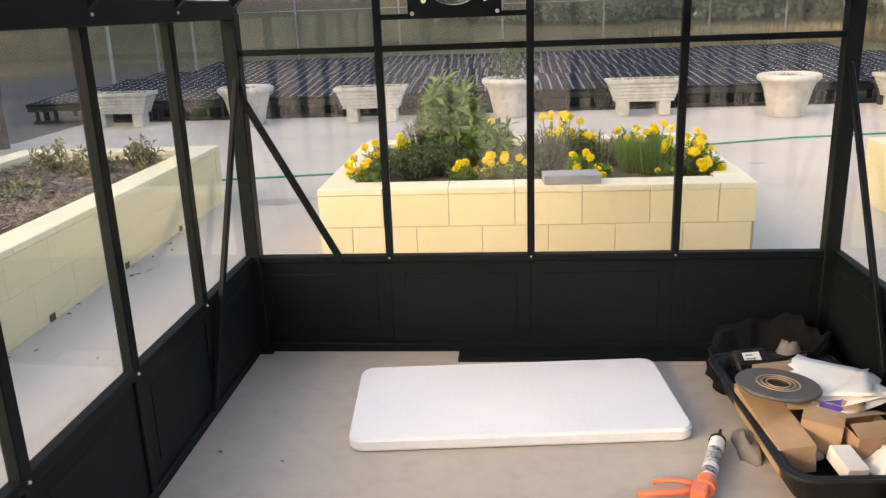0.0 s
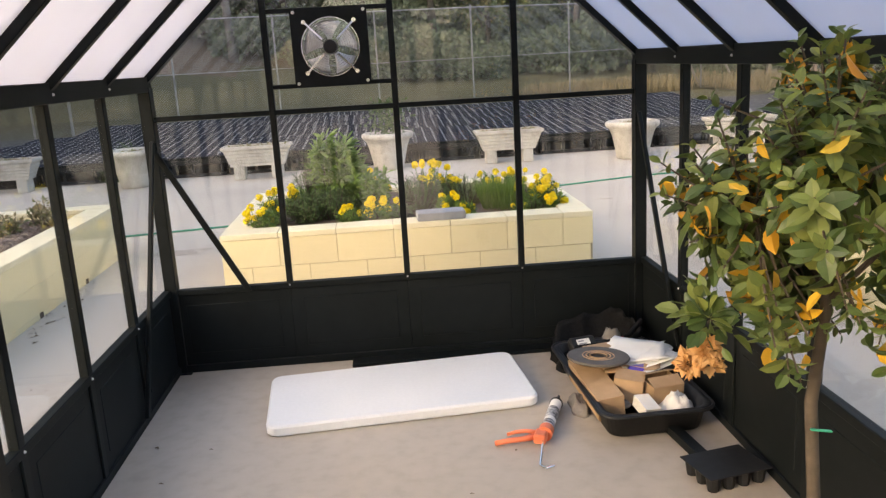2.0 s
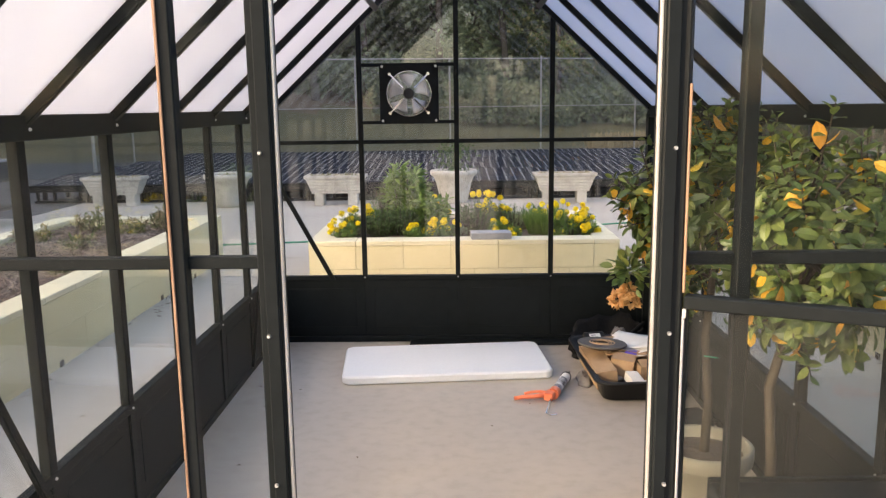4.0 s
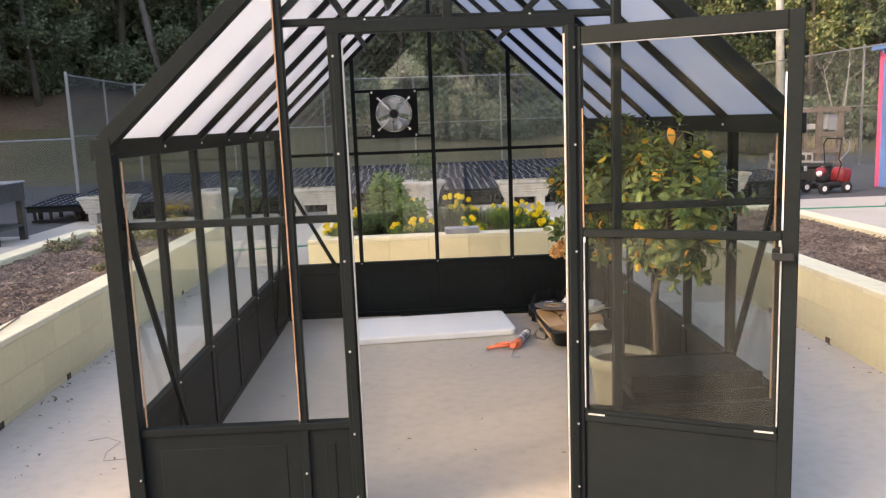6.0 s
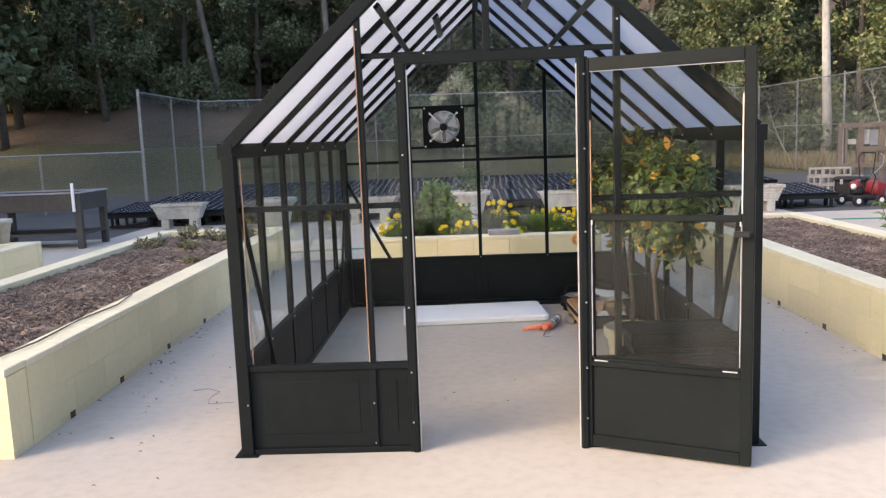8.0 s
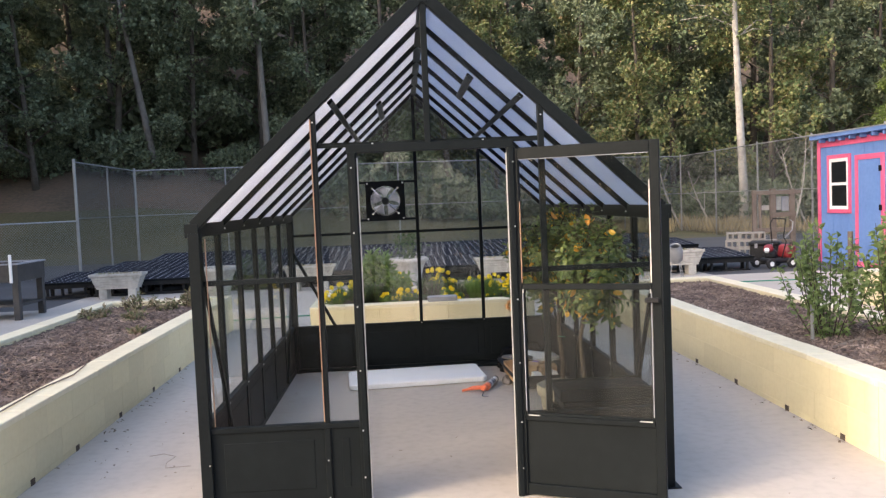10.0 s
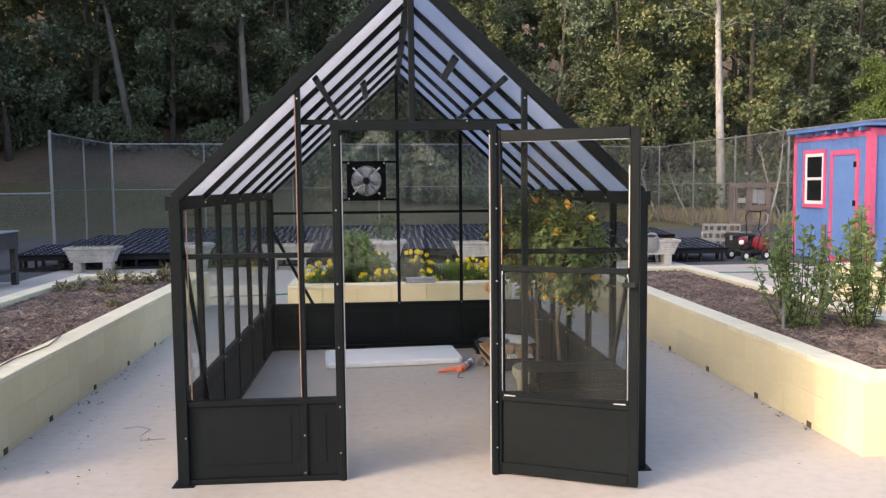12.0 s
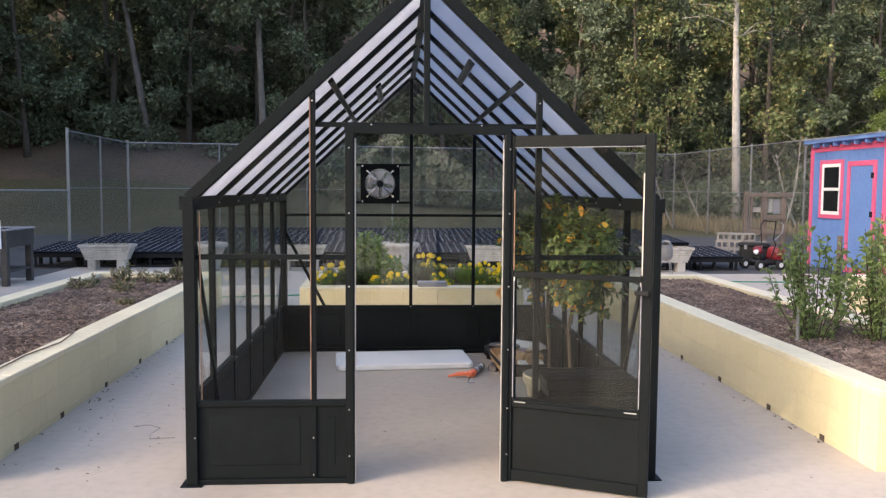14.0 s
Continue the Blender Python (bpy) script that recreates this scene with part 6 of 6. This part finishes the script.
# ---- woods ----
def tree_mesh(seed, material, h, spread, n, leaf, bark, low=0.25):
    """A woodland tree: tapered trunk, limbs, and a crown of leaf clumps with gaps."""
    rng = random.Random(seed)
    t = empty("tree")
    bm = bmesh.new()
    lean = Vector((rng.uniform(-0.05, 0.05), rng.uniform(-0.05, 0.05), 1))
    pts = [Vector((lean.x * z + 0.15 * noise.noise((z * 0.2, seed, 0)), lean.y * z + 0.15 * noise.noise((z * 0.2, seed, 9)), z)) for z in (0, h * 0.08, h * 0.25, h * 0.45, h * 0.65, h * 0.85, h)]
    r0 = h * 0.008 + 0.04
    tube(bm, [p - Vector((0, 0, 0.4)) if i == 0 else p for i, p in enumerate(pts)], [r0 * 1.25, r0, r0 * 0.85, r0 * 0.65, r0 * 0.45, r0 * 0.25, r0 * 0.1], 8)
    cl = []
    for k in range(34):
        u = low + (1 - low) * (k + rng.random()) / 34
        z = u * h
        i = min(len(pts) - 2, int(u * 6))
        base = Vector((lean.x * z, lean.y * z, z))
        a = rng.uniform(0, 6.28)
        reach = spread * (0.45 + 0.55 * rng.random()) * (1.05 - 0.75 * max(0, (u - 0.35) / 0.65) ** 1.5)
        tip = base + Vector((reach * math.cos(a), reach * math.sin(a), reach * rng.uniform(0.05, 0.5)))
        mid = base.lerp(tip, 0.5) + Vector((0, 0, 0.15 * reach))
        tube(bm, [base, mid, tip], [r0 * 0.32 * (1.1 - u), r0 * 0.2 * (1.1 - u), 0.012], 5)
        for _ in range(4):
            p = base.lerp(tip, rng.uniform(0.4, 1.08))
            cl.append((p + Vector((rng.gauss(0, 0.35), rng.gauss(0, 0.35), rng.gauss(0, 0.3))), rng.uniform(0.3, 0.85)))
    part("trunk", bm, bark, t, smooth=True)
    items = []
    for _ in range(n):
        c, r = rng.choice(cl)
        d = rvec(rng)
        items.append((c + d * r * rng.random() ** 0.6, rvec(rng, -0.25), rvec(rng, 1.0), leaf * rng.uniform(0.6, 1.3)))
    leaves_mesh("crown", items, material, t, wide=0.7, plain=True)
    return t


def woods():
    rng = random.Random(8)
    kinds = [(tree_mesh(1, WOODS_GREEN, 17, 3.6, 13000, 0.22, BARK, 0.08), "tall woodland tree with dark green leaves"),
             (tree_mesh(2, WOODS_GREEN, 20, 4.0, 13000, 0.24, BARK, 0.14), "tall woodland tree with dull green leaves"),
             (tree_mesh(3, WOODS_YELLOW, 15, 3.2, 14000, 0.20, BARK, 0.06), "woodland tree turning yellow in autumn"),
             (tree_mesh(4, WOODS_LIME, 12, 3.0, 13000, 0.19, BARK, 0.05), "bright green young tree at the wood's edge"),
             (tree_mesh(5, WOODS_YELLOW, 19, 2.6, 7000, 0.18, PALE_BARK, 0.42), "slim pale-barked tree with sparse yellow leaves"),
             (tree_mesh(6, WOODS_GREEN, 19, 3.0, 6500, 0.25, GREY_BARK, 0.40), "grey-barked woodland tree in deep shade"),
             (tree_mesh(7, WOODS_GREEN, 18, 3.8, 4200, 0.42, BARK, 0.10), "broad woodland tree standing deeper in the wood")]
    for t, lab in kinds:
        tagged(t, lab, "tree", "woodland trees")
    used = set()

    def put(k, x, y, s, turn, lean=None):
        z = hill(x, y) - 0.05
        m = pose(x, y, z, rng.uniform(-3, 3), rng.uniform(-3, 3), turn)
        if lean is not None:
            m = pose(x, y, z, 0, lean, 0) @ pose(0, 0, 0, 0, 0, turn)
        if k not in used:
            used.add(k)
            kinds[k][0].scale = (s, s, s)
            kinds[k][0].matrix_basis = m @ Matrix.Diagonal((s, s, s, 1))
        else:
            o = copy_thing(kinds[k][0], m)
            o.scale = (s, s, s)
    # the pale trunk by the fence, and others at the edge of the wood
    put(4, 14.7, 29.4, 1.0, 40)
    put(5, -12.7, 38.8, 0.95, 200, -7)
    put(5, -6.4, 36.5, 1.0, 120, 0)
    put(5, -16.4, 43.5, 1.0, 20)
    for x, y, k, s in ((17.5, 33, 2, 1.0), (12.0, 34, 2, 0.95), (20.5, 33, 1, 0.9), (22.9, 30.6, 3, 0.58), (23.5, 34, 0, 0.9), (14.5, 36, 0, 0.9), (9.0, 36, 0, 0.95), (19, 38, 1, 0.95), (26, 38, 2, 1.1), (29, 33, 1, 1.0), (32, 37, 0, 1), (22, 43, 1, 1),
                       (10.5, 40, 2, 1.1), (16, 43, 1, 1.0), (5.5, 38, 2, 0.85), (6.5, 43, 1, 1.0), (2.5, 39, 0, 0.95), (-1.0, 41, 1, 0.9), (-4.0, 39, 0, 0.95), (-7.6, 42, 1, 0.95), (-11, 40, 0, 0.9), (-15, 41, 1, 0.95),
                       (-18.5, 38, 0, 0.9), (-22, 41, 1, 1.0), (-26, 37, 0, 1.0), (-30, 42, 1, 1.0), (-13, 46, 0, 1.0), (-9, 47, 1, 1.0), (-4.5, 46, 0, 1.05), (1, 46, 1, 1.05), (-19, 46, 1, 1.05), (-25, 47, 0, 1.1),
                       (12, 48, 0, 1.1), (19, 49, 1, 1.1), (27, 47, 0, 1.1), (-33, 36, 0, 1.0), (-29, 31, 1, 1.0), (35, 43, 1, 1.1), (5, 50, 0, 1.1), (-16, 52, 1, 1.1), (-2, 52, 0, 1.1), (-30, 50, 1, 1.1)):
        put(k, x + rng.uniform(-0.5, 0.5), y + rng.uniform(-0.5, 0.5), s * rng.uniform(0.95, 1.08), rng.uniform(0, 360))
    # deeper rows close the view
    for x in range(-44, 52, 6):
        put(6, x + rng.uniform(-1, 1), 55 + rng.uniform(-1.5, 1.5), rng.uniform(1.05, 1.25), rng.uniform(0, 360))
        put(6, x + 3 + rng.uniform(-1, 1), 60 + rng.uniform(-1.5, 1.5), rng.uniform(1.15, 1.35), rng.uniform(0, 360))
    # mostly unseen trees added to the west, between sun and yard, to cast shade
    for j in range(16):
        y = -5.1 + 3.0 * j
        put(6, -21.0 - 0.8 * (j % 3), y, 1.15, rng.uniform(0, 360))
        put(6, -25.0 - 0.8 * (j % 2), y - 0.8, 1.25, rng.uniform(0, 360))
    # unseen trees added south and east, to keep bright sky out of the panes
    for x in range(-34, 40, 5):
        put(6, x, -31 + rng.uniform(-2, 2), 1.1, rng.uniform(0, 360))
    for y in range(-26, 26, 6):
        put(6, 36 + rng.uniform(-2, 2), y, 1.0, rng.uniform(0, 360))
    # undergrowth along the wood's edge
    brush = tagged(empty("brush"), "tangled undergrowth at the edge of the wood", "brush", "undergrowth")
    it = []
    for _ in range(1700):
        a, r = rng.uniform(0, 6.28), 1.5 * math.sqrt(rng.random())
        z = 1.9 * rng.random() ** 0.8 * (1 - 0.4 * r / 1.5)
        it.append((Vector((r * math.cos(a), r * math.sin(a), z)), rvec(rng, 0.2), rvec(rng, 1), 0.22 * rng.uniform(0.6, 1.3)))
    leaves_mesh("foliage", it, WOODS_GREEN, brush, wide=0.6, plain=True)
    bm = bmesh.new()
    for _ in range(14):
        a, r = rng.uniform(0, 6.28), rng.uniform(0.3, 1.4)
        tube(bm, [(0.3 * r * math.cos(a), 0.3 * r * math.sin(a), -0.2), (r * math.cos(a), r * math.sin(a), 1.6 * rng.random() + 0.3)], [0.025, 0.008], 4)
    part("stems", bm, BARK, brush)
    n = 0
    spots = [(x + rng.uniform(-1, 1), y + rng.uniform(-1, 1), rng.uniform(1.7, 2.6)) for x in range(-34, 30, 3) for y in (45, 50)]
    for x in range(-30, 34, 2):
        for row in range(1 if x < -3 else 0, 2):
            spots.append((x + rng.uniform(-0.8, 0.8), (31.5 if x > 12 else 35.5 + (1.5 if x < -6 else 0)) + 3.0 * row + rng.uniform(-0.8, 0.8), rng.uniform(0.8, 1.5)))
    for n, (xx, yy, s) in enumerate(spots):
        m = pose(xx, yy, hill(xx, yy) - 0.1, 0, 0, rng.uniform(0, 360))
        if n == 0:
            brush.matrix_basis = m @ Matrix.Diagonal((s, s, s, 1))
        else:
            copy_thing(brush, m).scale = (s, s, s)


woods()
